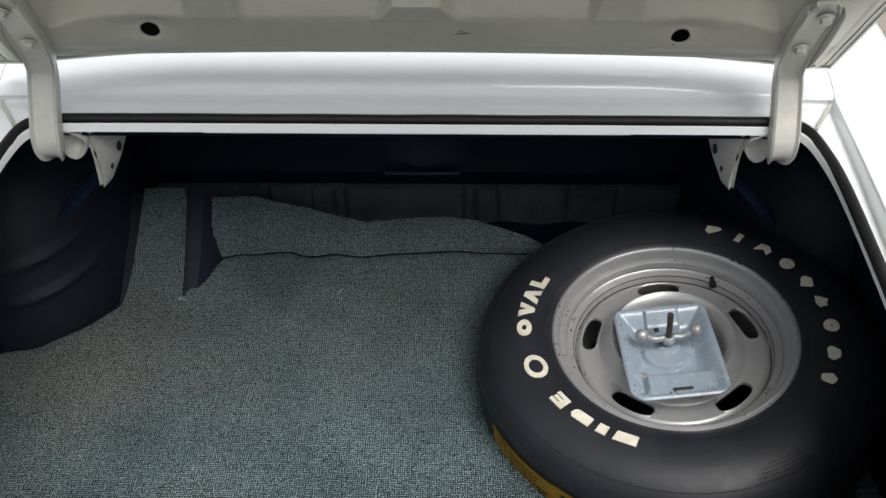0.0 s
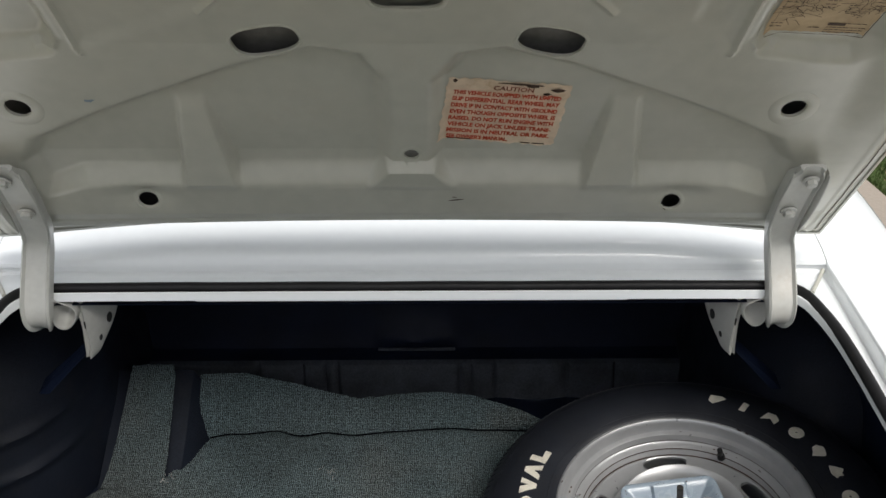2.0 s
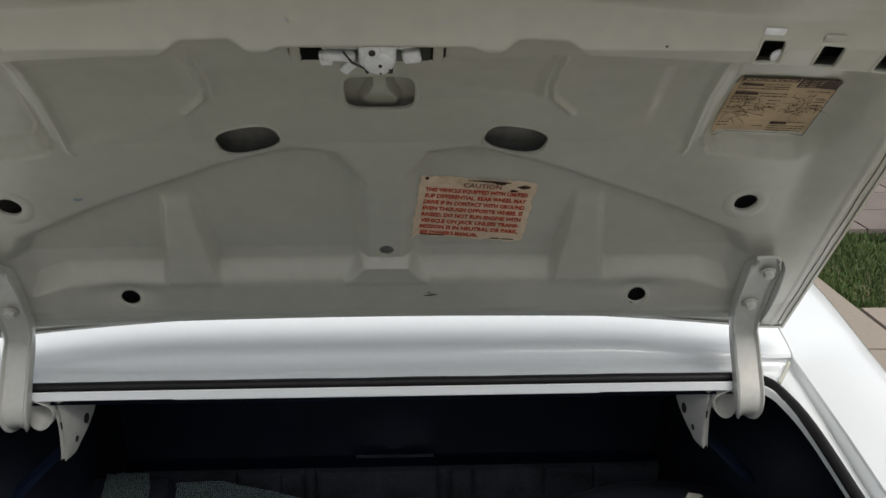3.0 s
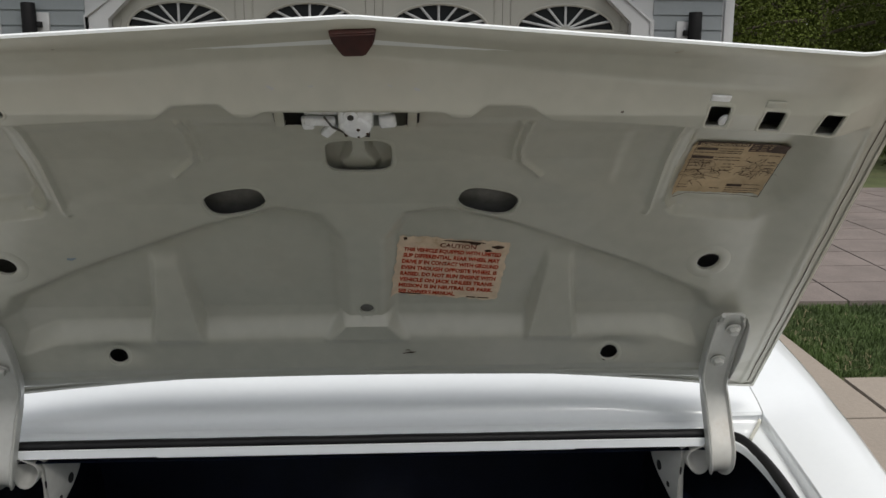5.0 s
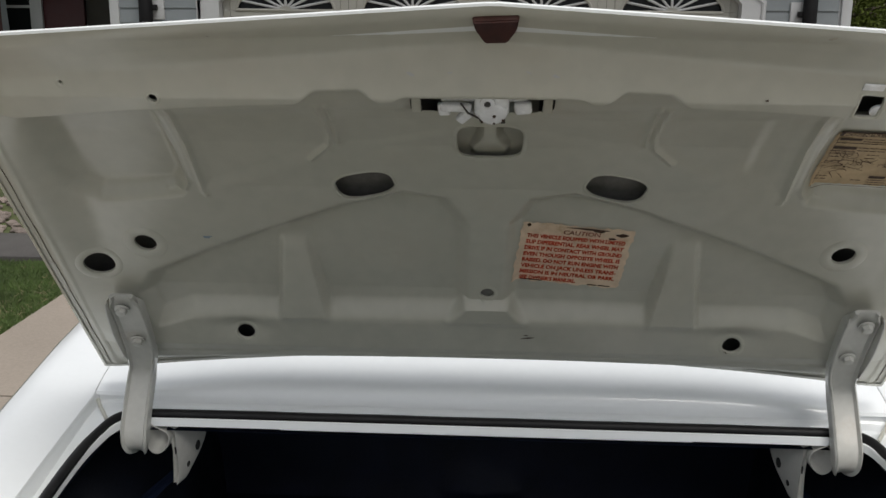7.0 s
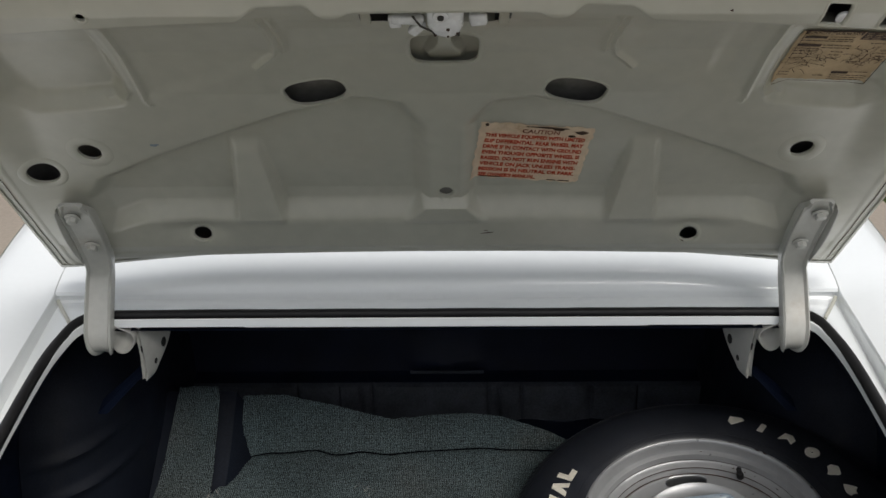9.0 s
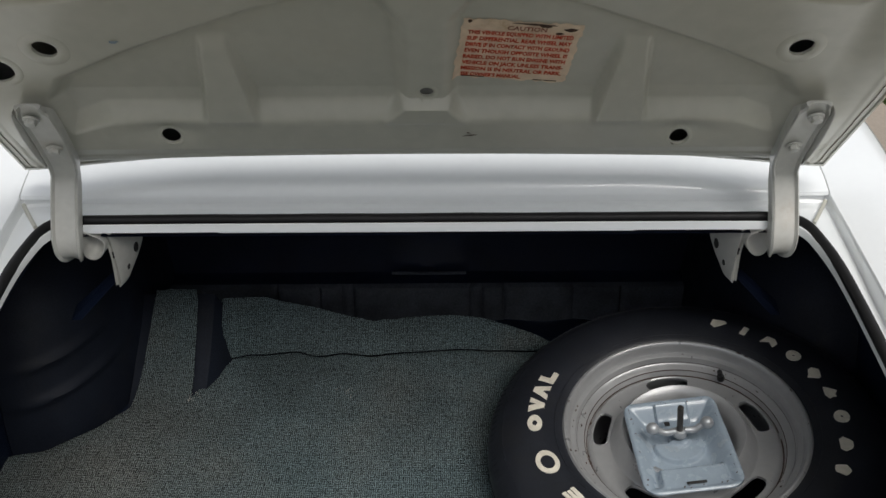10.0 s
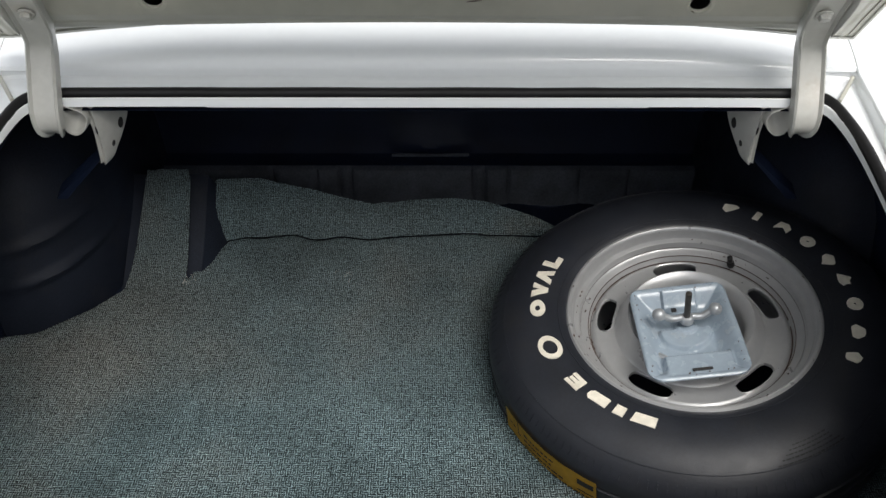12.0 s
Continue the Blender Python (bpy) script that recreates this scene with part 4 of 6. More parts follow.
def build_hinge(car, side):
    """A goose-neck channel arm from the lid down through the opening to its pivot bracket."""
    spine = [lid_point(0, 0.259, 0.012), lid_point(0, 0.222, 0.015), lid_point(0, 0.155, 0.027), lid_point(0, 0.100, 0.036),
             Vector((0, 0.025, 0.931)), Vector((0, 0.008, 0.896)), Vector((0, -0.021, 0.856)), Vector((0, -0.029, 0.836)), Vector((0, -0.027, 0.820)), Vector((0, -0.015, 0.809)), Vector((0, 0.005, 0.807)), Vector((0, 0.020, 0.815))]
    p = spline(spine, 46)
    xs = spline([(0.570, 0, 0), (0.571, 0, 0), (0.573, 0, 0), (0.580, 0, 0), (0.589, 0, 0), (0.590, 0, 0), (0.587, 0, 0), (0.586, 0, 0), (0.586, 0, 0), (0.586, 0, 0), (0.586, 0, 0), (0.586, 0, 0)], 46)[:, 0]
    hw = np.interp(np.linspace(0, 1, 46), [0, 0.035, 0.05, 0.22, 0.32, 0.56, 0.66, 0.72, 0.78, 0.83, 0.88, 1], [0.0165, 0.0165, 0.0235, 0.0225, 0.0200, 0.0205, 0.0195, 0.0182, 0.0155, 0.0120, 0.0080, 0.005])
    fl = np.interp(np.linspace(0, 1, 46), [0, 0.08, 0.2, 0.35, 0.8, 1], [0.002, 0.012, 0.013, 0.013, 0.015, 0.015])
    arm = new("hinge_arm")
    arm.parent = car
    tagged(arm, "white painted goose-neck trunk hinge arm")
    verts = []
    for i in range(46):
        d = Vector(p[min(i + 1, 45)] - p[max(i - 1, 0)]).normalized()
        nrm = Vector((1, 0, 0)).cross(d)
        if nrm.y > 0:
            nrm = -nrm
        if i > 32:
            nrm = Vector((1, 0, 0)).cross(d) if Vector((1, 0, 0)).cross(d).dot(last) > 0 else -Vector((1, 0, 0)).cross(d)
        last = nrm
        c = Vector((side * xs[i], p[i][1], p[i][2]))
        h, f = hw[i], fl[i]
        for x, k in ((-h - 0.002, -f), (-h - 0.002, 0.004), (-h + 0.0010, 0.0070), (-h + 0.0045, 0.0015), (0, -0.0005), (h - 0.0045, 0.0015), (h - 0.0010, 0.0070), (h + 0.002, 0.004), (h + 0.002, -f),
                     (h - 0.001, -f), (h - 0.001, -0.004), (-h + 0.001, -0.004), (-h + 0.001, -f)):
            verts.append(c + Vector((x, 0, 0)) + nrm * k)
    k = 13
    faces = []
    for i in range(45):
        for j in range(k):
            faces.append((i * k + j, i * k + (j + 1) % k, (i + 1) * k + (j + 1) % k, (i + 1) * k + j))
    faces += [tuple(range(k)), tuple(range(45 * k, 46 * k))[::-1]]
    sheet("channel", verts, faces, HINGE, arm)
    fr = Matrix(((1, 0, 0), (0, LID_V.y, LID_N.y), (0, LID_V.z, LID_N.z))).to_4x4()
    for u, v, w in ((0.577, 0.229, 0.019), (0.572, 0.154, 0.030)):
        m = Matrix.Translation(lid_point(side * u, v, w)) @ fr
        bm = cyl(0.0120, 0.003, m, 28, bevel=0.0008)
        add_cyl(bm, 0.0082, 0.008, m @ pose(0, 0, 0.005), 6, bevel=0.001)
        part("bolt", bm, HINGE, arm, "painted hex bolt with washer")
    for s in (-1, 1):
        pts = spline([(0.248, 0.018, 0.000), (0.238, 0.023, 0.002), (0.190, 0.032, 0.004), (0.148, 0.039, 0.002), (0.108, 0.043, -0.002)], 17)
        low = spline([(0.250, 0.011, 0), (0.236, 0.013, 0), (0.190, 0.021, 0), (0.148, 0.029, 0), (0.108, 0.037, 0)], 17)[:, :2]
        mid = np.linspace(0.571, 0.579, 17)
        bm = bmesh.new()
        rows = [[bm.verts.new(lid_point(side * x + s * (0.0240 + out), v, w)) for x, (v, w, out) in zip(mid, pts)], [bm.verts.new(lid_point(side * x + s * 0.0225, v, w)) for x, (v, w) in zip(mid, low)], [bm.verts.new(lid_point(side * x + s * (0.0258 + out), v, w)) for x, (v, w, out) in zip(mid, pts)]]
        for i in range(16):
            for a0, b0 in ((0, 1), (2, 0), (1, 2)):
                bm.faces.new((rows[a0][i], rows[a0][i + 1], rows[b0][i + 1], rows[b0][i]))
        bmesh.ops.recalc_face_normals(bm, faces=bm.faces)
        part("side_flange", bm, HINGE, arm)
    # inner hook and pivot pin
    ring = spline([(0.575, 0.862, 0), (0.566, 0.852, 0), (0.553, 0.844, 0), (0.541, 0.836, 0), (0.5365, 0.823, 0), (0.542, 0.808, 0), (0.551, 0.799, 0), (0.560, 0.797, 0), (0.569, 0.802, 0), (0.574, 0.813, 0), (0.575, 0.835, 0)], 44)
    rows = [(1.0, 0.022), (1.0, -0.003), (0.985, -0.006), (0.93, -0.0065), (0.86, 0.000), (0.62, 0.016), (0.3, 0.022), (0.02, 0.024)]
    verts = [(side * (0.558 + (x - 0.558) * k), y + 0.006 * (0.575 - x) / 0.04, 0.830 + (z - 0.830) * k) for x, z, _ in ring for k, y in rows]
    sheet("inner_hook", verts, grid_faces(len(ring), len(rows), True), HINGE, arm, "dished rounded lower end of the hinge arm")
    m = pose(side * 0.555, 0.034, 0.812, 0, 90, 0)
    part("pivot_pin", cyl(0.008, 0.05, m, 16, bevel=0.001), BOLT, arm)
    # bracket hung under the lip
    brk = new("hinge_bracket")
    brk.parent = car
    tagged(brk, "white painted sheet-steel hinge bracket with holes")
    edge = spline([(0.560, 0.017, 0.846), (0.556, 0.017, 0.838), (0.546, 0.017, 0.830), (0.5400, 0.017, 0.817), (0.5375, 0.017, 0.797), (0.5375, 0.017, 0.775), (0.5385, 0.017, 0.748), (0.5395, 0.017, 0.735)], 24)
    fold = spline([(0.532, 0.008, 0.846), (0.530, 0.008, 0.838), (0.529, 0.007, 0.825), (0.528, 0.006, 0.811), (0.527, 0.006, 0.792), (0.5265, 0.007, 0.770), (0.5275, 0.009, 0.749), (0.5330, 0.012, 0.734)], 24)
    back = spline([(0.500, 0.095, 0.846), (0.500, 0.090, 0.825), (0.501, 0.083, 0.803), (0.505, 0.072, 0.784), (0.511, 0.057, 0.766), (0.518, 0.042, 0.750), (0.522, 0.030, 0.740), (0.5300, 0.018, 0.734)], 24)
    for name, inner, outer, lip in (("front_plate", edge, fold, -0.004), ("side_plate", fold, back, 0.0)):
        verts = []
        for p0, p1 in zip(inner, outer):
            for t in np.linspace(0, 1, 9):
                q = p0 + (p1 - p0) * t
                q = q + np.array((0, lip * math.exp(-(t / 0.12) ** 2) + (0.004 * math.sin(math.pi * t) if lip else -0.004 * math.sin(math.pi * t)), 0))
                verts += [(side * q[0], q[1], q[2]), (side * q[0], q[1] + 0.0025, q[2])]
        fs = []
        for i in range(23):
            for j in range(8):
                a0, a1 = i * 18 + 2 * j, (i + 1) * 18 + 2 * j
                fs += [(a0, a1, a1 + 2, a0 + 2), (a0 + 1, a0 + 3, a1 + 3, a1 + 1)]
            fs += [(i * 18, i * 18 + 1, i * 18 + 19, i * 18 + 18), (i * 18 + 16, i * 18 + 34, i * 18 + 35, i * 18 + 17)]
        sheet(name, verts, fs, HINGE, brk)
    # black discs laid on the plates stand for the shade inside open holes
    for inner, outer, row, t, r, tall in ((edge, fold, 13, 0.45, 0.0036, 2.2), (fold, back, 4, 0.80, 0.0080, 1.1), (fold, back, 10, 0.82, 0.0060, 1.5), (fold, back, 15, 0.70, 0.0035, 1.5)):
        p0, p1, up = inner[row], outer[row], inner[row - 2] - inner[row + 2]
        q = p0 + (p1 - p0) * t + np.array((0, (0.004 if inner is edge else -0.004) * math.sin(math.pi * t), 0))
        along = Vector((side * (p1[0] - p0[0]), p1[1] - p0[1], p1[2] - p0[2])).normalized()
        nrm = along.cross(Vector((side * up[0], up[1], up[2]))).normalized()
        nrm = nrm if nrm.y < 0 else -nrm
        m = Matrix((along, nrm.cross(along), nrm)).transposed().to_4x4()
        m.translation = Vector((side * q[0], q[1], q[2])) + nrm * 0.0008
        part("bracket_hole", cyl(r, 0.0012, m @ Matrix.Diagonal((1, tall, 1, 1)), 18), INK, brk)
    part("top_flange", box((0.088, 0.06, 0.003), pose(side * 0.520, 0.052, 0.846), 0.001), HINGE, brk)
    return arm


car = thing("car", "white two-door car with its trunk open, seen from behind", "car")
build_body(car)
build_trunk(car)
trunk_lid = build_lid(car)
build_labels(trunk_lid)
for hinge_side in (-1, 1):
    build_hinge(car, hinge_side)


# ---- the carpet on the boot floor ----
def build_carpet():
    carpet = thing("trunk_carpet", "worn dark green loop-pile trunk carpet, dusty brown in places", "carpet")

    def floor_z(x, y):
        return 0.372 + 0.012 * float(smooth_step(-0.1, 0.2, y)) + 0.010 * noise.noise((x * 5, y * 5, 0)) + 0.005 * noise.noise((x * 16, y * 9, 3)) \
            + 0.007 * math.exp(-(((x - 0.05) + 0.7 * (y + 0.2)) / 0.025) ** 2) + 0.006 * math.exp(-(((x + 0.25) - 0.3 * (y - 0.1)) / 0.03) ** 2) \
            + 0.006 * math.exp(-(((x + 0.02) - 0.55 * (y + 0.35)) / 0.018) ** 2) * float(smooth_step(0.0, -0.15, y)) + 0.005 * math.exp(-(((x + 0.47) - 0.45 * (y + 0.30)) / 0.020) ** 2) * float(smooth_step(-0.05, -0.2, y)) \
            + 0.004 * math.exp(-(((x + 0.30) + 1.6 * (y - 0.22)) / 0.030) ** 2) * float(smooth_step(-0.02, 0.12, y))
    nx, ny = 130, 90
    xs = np.linspace(-0.80, 0.76, nx)
    verts = []
    for x in xs:
        front = float(np.interp(x, [-0.80, -0.735, -0.655, -0.612, -0.604, -0.486, -0.483, -0.462, -0.440, -0.340, -0.13, 0.22, 0.76],
                                [-0.012, 0.002, 0.067, 0.118, 0.135, 0.140, 0.142, 0.215, 0.265, 0.290, 0.278, 0.296, 0.30]))
        for t in np.linspace(0, 1, ny):
            y = -0.80 + (front + 0.80) * t
            verts.append((x, y, floor_z(x, y) - 0.010 * float(smooth_step(0.985, 1.0, t)) * (x < -0.5) - 0.009 * math.exp(-((y - front + 0.004) / 0.007) ** 2) * (x > -0.45)))
    cut = [f for f in grid_faces(nx, ny) if math.hypot(verts[f[0]][0] - 0.455, verts[f[0]][1] + 0.105) > 0.17]
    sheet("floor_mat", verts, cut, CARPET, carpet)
    # rear edge turned up against the axle hump
    n, m = 90, 16
    verts = []
    for x in np.linspace(-0.466, 0.275, n):
        base = float(np.interp(x, [-0.466, -0.44, -0.34, -0.13, 0.235], [0.205, 0.262, 0.288, 0.276, 0.294]))
        top = float(np.interp(x, [-0.47, -0.45, -0.36, -0.29, -0.20, -0.11, -0.095, -0.05, 0.05, 0.12, 0.18, 0.225, 0.275], [0.470, 0.497, 0.494, 0.481, 0.464, 0.446, 0.449, 0.457, 0.457, 0.453, 0.440, 0.424, 0.396]))
        ty = float(np.interp(x, [-0.47, -0.36, -0.10, 0.05, 0.235], [0.335, 0.345, 0.312, 0.325, 0.300]))
        z0 = floor_z(x, base)
        for k in range(m):
            t = k / (m - 1)
            out = 0.006 * math.sin(math.pi * t) + 0.004 * noise.noise((x * 14, t * 2, 5)) * t
            crease = -0.010 * math.exp(-((x + 0.10 + 0.02 * (1 - t)) / 0.012) ** 2) * t
            verts.append((x + (0.004 * noise.noise((t * 5, 2, 1)) if x < -0.45 else 0), base - 0.004 + (ty - base) * t - out - crease, z0 + 0.002 + (top - z0) * t ** 0.9))
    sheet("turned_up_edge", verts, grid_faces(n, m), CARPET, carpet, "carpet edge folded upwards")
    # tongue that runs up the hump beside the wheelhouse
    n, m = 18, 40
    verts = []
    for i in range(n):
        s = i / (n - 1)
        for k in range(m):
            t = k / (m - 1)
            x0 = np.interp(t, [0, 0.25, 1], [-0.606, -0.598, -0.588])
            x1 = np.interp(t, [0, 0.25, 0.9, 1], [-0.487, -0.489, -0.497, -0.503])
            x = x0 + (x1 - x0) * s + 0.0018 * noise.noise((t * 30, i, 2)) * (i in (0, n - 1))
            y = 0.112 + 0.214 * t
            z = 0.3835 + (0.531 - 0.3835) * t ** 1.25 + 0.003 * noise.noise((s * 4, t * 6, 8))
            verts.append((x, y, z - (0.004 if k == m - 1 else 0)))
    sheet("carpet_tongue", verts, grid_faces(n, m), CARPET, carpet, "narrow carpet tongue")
    # frayed threads at the cut
    bm = bmesh.new()
    random.seed(4)
    for _ in range(26):
        x, y = (-0.484 + random.uniform(-0.012, 0.010), 0.137 + random.uniform(-0.02, 0.012)) if _ < 16 else (-0.171 + random.gauss(0, 0.006), 0.140 + random.gauss(0, 0.006))
        z = floor_z(x, y) + 0.003
        a = random.uniform(0, 6.28)
        l = random.uniform(0.005, 0.013)
        pts = [Vector((x + math.cos(a) * l * s, y + math.sin(a) * l * s, z + 0.004 * math.sin(3 * s))) for s in (0, 0.5, 1)]
        for p, q in zip(pts[:-1], pts[1:]):
            d = (q - p).normalized().cross(Vector((0, 0, 1))) * 0.00035
            bm.faces.new([bm.verts.new(c) for c in (p - d, p + d, q + d, q - d)])
    tagged(part("frayed_thread", bm, LINT, carpet, "loose pale threads"), kind="stuff")
    # steel hump under the tongue
    return carpet


def build_hump(owner):
    verts = []
    xs = np.linspace(-0.62, -0.43, 12)
    for x in xs:
        for y, z in ((0.10, 0.352), (0.14, 0.372), (0.22, 0.425), (0.326, 0.515), (0.345, 0.450), (0.450, 0.400)):
            verts.append((x, y, z - 0.12 * float(smooth_step(-0.47, -0.40, x))))
    sheet("axle_hump", verts, grid_faces(12, 6), WHEELHOUSE, owner, "dark painted floor hump")


# ---- the spare wheel ----
SPARE = Matrix.Translation((0.4419, -0.1190, 0.5268)) @ Vector((0, 0, 1)).rotation_difference(Vector((-0.1404, -0.1021, 0.9848))).to_matrix().to_4x4()


def ring_patch(r0, r1, a0, a1, h, n=24):
    """A flat arc patch on the wheel's side: verts and faces."""
    v = [(r * math.cos(radians(a0 + (a1 - a0) * i / (n - 1))), r * math.sin(radians(a0 + (a1 - a0) * i / (n - 1))), h) for i in range(n) for r in (r0, r1)]
    return v, grid_faces(n, 2)


SIDEWALL = [(0.199, -0.020), (0.202, -0.004), (0.208, 0.003), (0.216, 0.006), (0.226, 0.0095), (0.240, 0.0135), (0.255, 0.0155), (0.272, 0.0150), (0.290, 0.0115), (0.306, 0.0050), (0.318, -0.003), (0.328, -0.012), (0.336, -0.021)]


def sidewall_h(r):
    return float(np.interp(r, [p[0] for p in SIDEWALL], [p[1] for p in SIDEWALL]))


def build_spare():
    spare = thing("spare_wheel", "spare tyre with raised white marks on a silver steel rim", "spare wheel")
    spare.matrix_world = SPARE
    low = [(r, -0.165 - h) for r, h in SIDEWALL[::-1]]
    tread = [(0.342, -0.029), (0.3450, -0.037), (0.3465, -0.052), (0.3425, -0.0535), (0.3425, -0.058), (0.3475, -0.0595), (0.3478, -0.080), (0.3438, -0.0815), (0.3438, -0.0875), (0.3478, -0.089), (0.3475, -0.110), (0.3425, -0.1115), (0.3425, -0.116), (0.3465, -0.1175), (0.3450, -0.133), (0.342, -0.141)]
    v, f = lathe(SIDEWALL + tread + low, 128)
    tyre = sheet("tyre", v, f, TYRE, spare, "black bias-ply tyre")
    # moulded rings and shoulder ribs
    for r in (0.222, 0.3150):
        bm = tube_bm([(r * math.cos(k * 2 * math.pi / 96), r * math.sin(k * 2 * math.pi / 96), sidewall_h(r)) for k in range(96)], 0.0008, 6, True)
        part("moulded_ring", bm, TYRE, tyre)
    bm = bmesh.new()
    for k in range(150):
        a = 2 * math.pi * k / 150
        add_box(bm, (0.014, 0.0022, 0.0016), Matrix.Rotation(a, 4, "Z") @ pose(0.3335, 0, -0.0175, 0, 47, 0))
    tagged(part("shoulder_rib", bm, TYRE, tyre, smooth=False), kind="stuff")

    def on_side(r, a, lift=0.0012):
        return Vector((r * math.cos(radians(a)), r * math.sin(radians(a)), sidewall_h(r) + lift))

    def glyph(polys, r_mid, a_mid, scale, flip=False):
        """Plain raised shapes laid along the sidewall; x runs clockwise, y outwards."""
        bm = bmesh.new()
        for poly in polys:
            top, low_ = [], []
            for x, y in poly:
                r, a = r_mid + y * scale, a_mid - math.degrees(x * scale / r_mid)
                top.append(bm.verts.new(on_side(r, a, 0.0016)))
                low_.append(bm.verts.new(on_side(r, a, -0.001)))
            bm.faces.new(top)
            for i in range(len(top)):
                j = (i + 1) % len(top)
                bm.faces.new((top[i], low_[i], low_[j], top[j]))
        bmesh.ops.remove_doubles(bm, verts=bm.verts, dist=1e-6)
        bmesh.ops.recalc_face_normals(bm, faces=bm.faces)
        part("raised_mark", bm, LETTER, tyre, smooth=False)

    def ring_shape(rx, ry, k, n=20):
        """An oval ring as a row of quads."""
        pts = [(math.cos(2 * math.pi * i / n), math.sin(2 * math.pi * i / n)) for i in range(n + 1)]
        return [[(pts[i][0] * rx, pts[i][1] * ry), (pts[i + 1][0] * rx, pts[i + 1][1] * ry), (pts[i + 1][0] * rx * k, pts[i + 1][1] * ry * k), (pts[i][0] * rx * k, pts[i][1] * ry * k)] for i in range(n)]
    S = 0.0235
    # marks on the near side: wide bars, rings and wedges
    glyph([[(-0.80, -0.45), (0.72, -0.45), (0.80, 0.38), (-0.78, 0.38)]], 0.2500, MARK[0], S)
    glyph([[(-0.36, -0.42), (0.36, -0.42), (0.36, 0.38), (-0.36, 0.38)]], 0.2500, MARK[1], S)
    glyph([[(-0.72, -0.42), (0.6, -0.42), (0.8, -0.2), (0.82, 0.15), (0.6, 0.38), (-0.72, 0.38)]], 0.2500, MARK[2], S)
    glyph([[(-0.6, -0.52), (0.62, -0.52), (0.62, -0.22), (-0.12, -0.22), (-0.12, -0.14), (0.52, -0.14), (0.52, 0.14), (-0.12, 0.14), (-0.12, 0.22), (0.58, 0.22), (0.58, 0.52), (-0.6, 0.52)]], 0.2500, MARK[3], S)
    glyph(ring_shape(1.08, 0.84, 0.60), 0.2500, MARK[4], S)
    glyph(ring_shape(0.80, 0.56, 0.34), 0.2560, MARK[5], S)
    glyph([[(-0.78, 0.60), (-0.20, -0.58), (0.22, -0.58), (0.62, 0.60), (0.16, 0.60), (0.02, 0.02), (-0.20, 0.60)]], 0.2555, MARK[6], S)
    glyph([[(-0.80, -0.60), (-0.20, 0.62), (0.26, 0.62), (0.74, -0.60), (0.26, -0.60), (0.04, -0.06), (-0.30, -0.60)]], 0.2555, MARK[7], S)
    glyph([[(-0.58, -0.60), (0.66, -0.60), (0.66, -0.16), (-0.10, -0.20), (-0.10, 0.62), (-0.58, 0.62)]], 0.2555, MARK[8], S)
    # far side: nine rounded marks
    random.seed(12)
    shapes = [[(-0.7, -0.2), (-0.3, -0.5), (0.2, -0.2), (0.7, 0.3), (0.4, 0.5), (-0.6, 0.45)], [(-0.3, -0.5), (0.25, -0.5), (0.3, 0.4), (-0.2, 0.5)], [(-0.7, -0.5), (0.0, -0.1), (0.6, -0.45), (0.7, 0.1), (0.2, 0.5), (-0.5, 0.4)]]
    for i, a in enumerate(FAR_MARK):
        if i in (3, 6):
            glyph(ring_shape(0.62, 0.58, 0.18), 0.2565, a, 0.0215)
        elif i in (0, 1, 2):
            glyph([[(x * 0.95, y) for x, y in shapes[i]]], 0.2565, a, 0.0215)
        else:
            glyph([[(math.cos(k * 0.698) * random.uniform(0.34, 0.86), math.sin(k * 0.698) * random.uniform(0.30, 0.74)) for k in range(9)]], 0.2565, a, 0.0215)
    # small moulded print
    bm = bmesh.new()
    random.seed(17)
    for j in range(5):
        a0, a1, r = -80.0 + 1.5 * j, -60.0 - 1.0 * j, 0.312 - 0.0052 * j
        while a0 < a1:
            step = random.uniform(0.4, 1.5)
            vv, ff = ring_patch(r, r + 0.0018, a0, a0 + step, 0, 4)
            vs = [bm.verts.new((x, y, sidewall_h(math.hypot(x, y)) + 0.0005)) for x, y, _ in vv]
            for q in ff:
                bm.faces.new([vs[i] for i in q])
            a0 += step + 0.28
    tagged(part("moulded_print", bm, RUBBER, tyre, smooth=False), kind="stuff")
    # paper tread label
    v, f = [], []
    n = 40
    for i in range(n):
        a = radians(STICKER[0] + (STICKER[1] - STICKER[0]) * i / (n - 1))
        for h in (-0.040, -0.060, -0.080, -0.104):
            r = 0.3492 + 0.0007 * noise.noise((i * 0.4, h * 60, 1))
            v.append((r * math.cos(a), r * math.sin(a), h))
    paper = sheet("tread_label", v, grid_faces(n, 4), YELLOW, tyre, "worn yellow paper tread label with black print")
    bm = bmesh.new()
    random.seed(6)
    span = STICKER[1] - STICKER[0]
    print_rows = [(0.20, -0.052, 0.012, 0.034), (0.20, -0.067, 0.035, 0.004), (0.84, -0.058, 0.14, 0.014), (0.84, -0.080, 0.14, 0.003)]
    for h, t0, t1 in ((-0.053, 0.28, 0.62), (-0.066, 0.28, 0.58), (-0.079, 0.28, 0.70), (-0.090, 0.60, 0.95), (-0.060, 0.08, 0.15)):
        while t0 < t1:
            step = random.uniform(0.02, 0.06)
            print_rows.append((t0, h, step, random.uniform(0.003, 0.0055)))
            t0 += step + 0.012
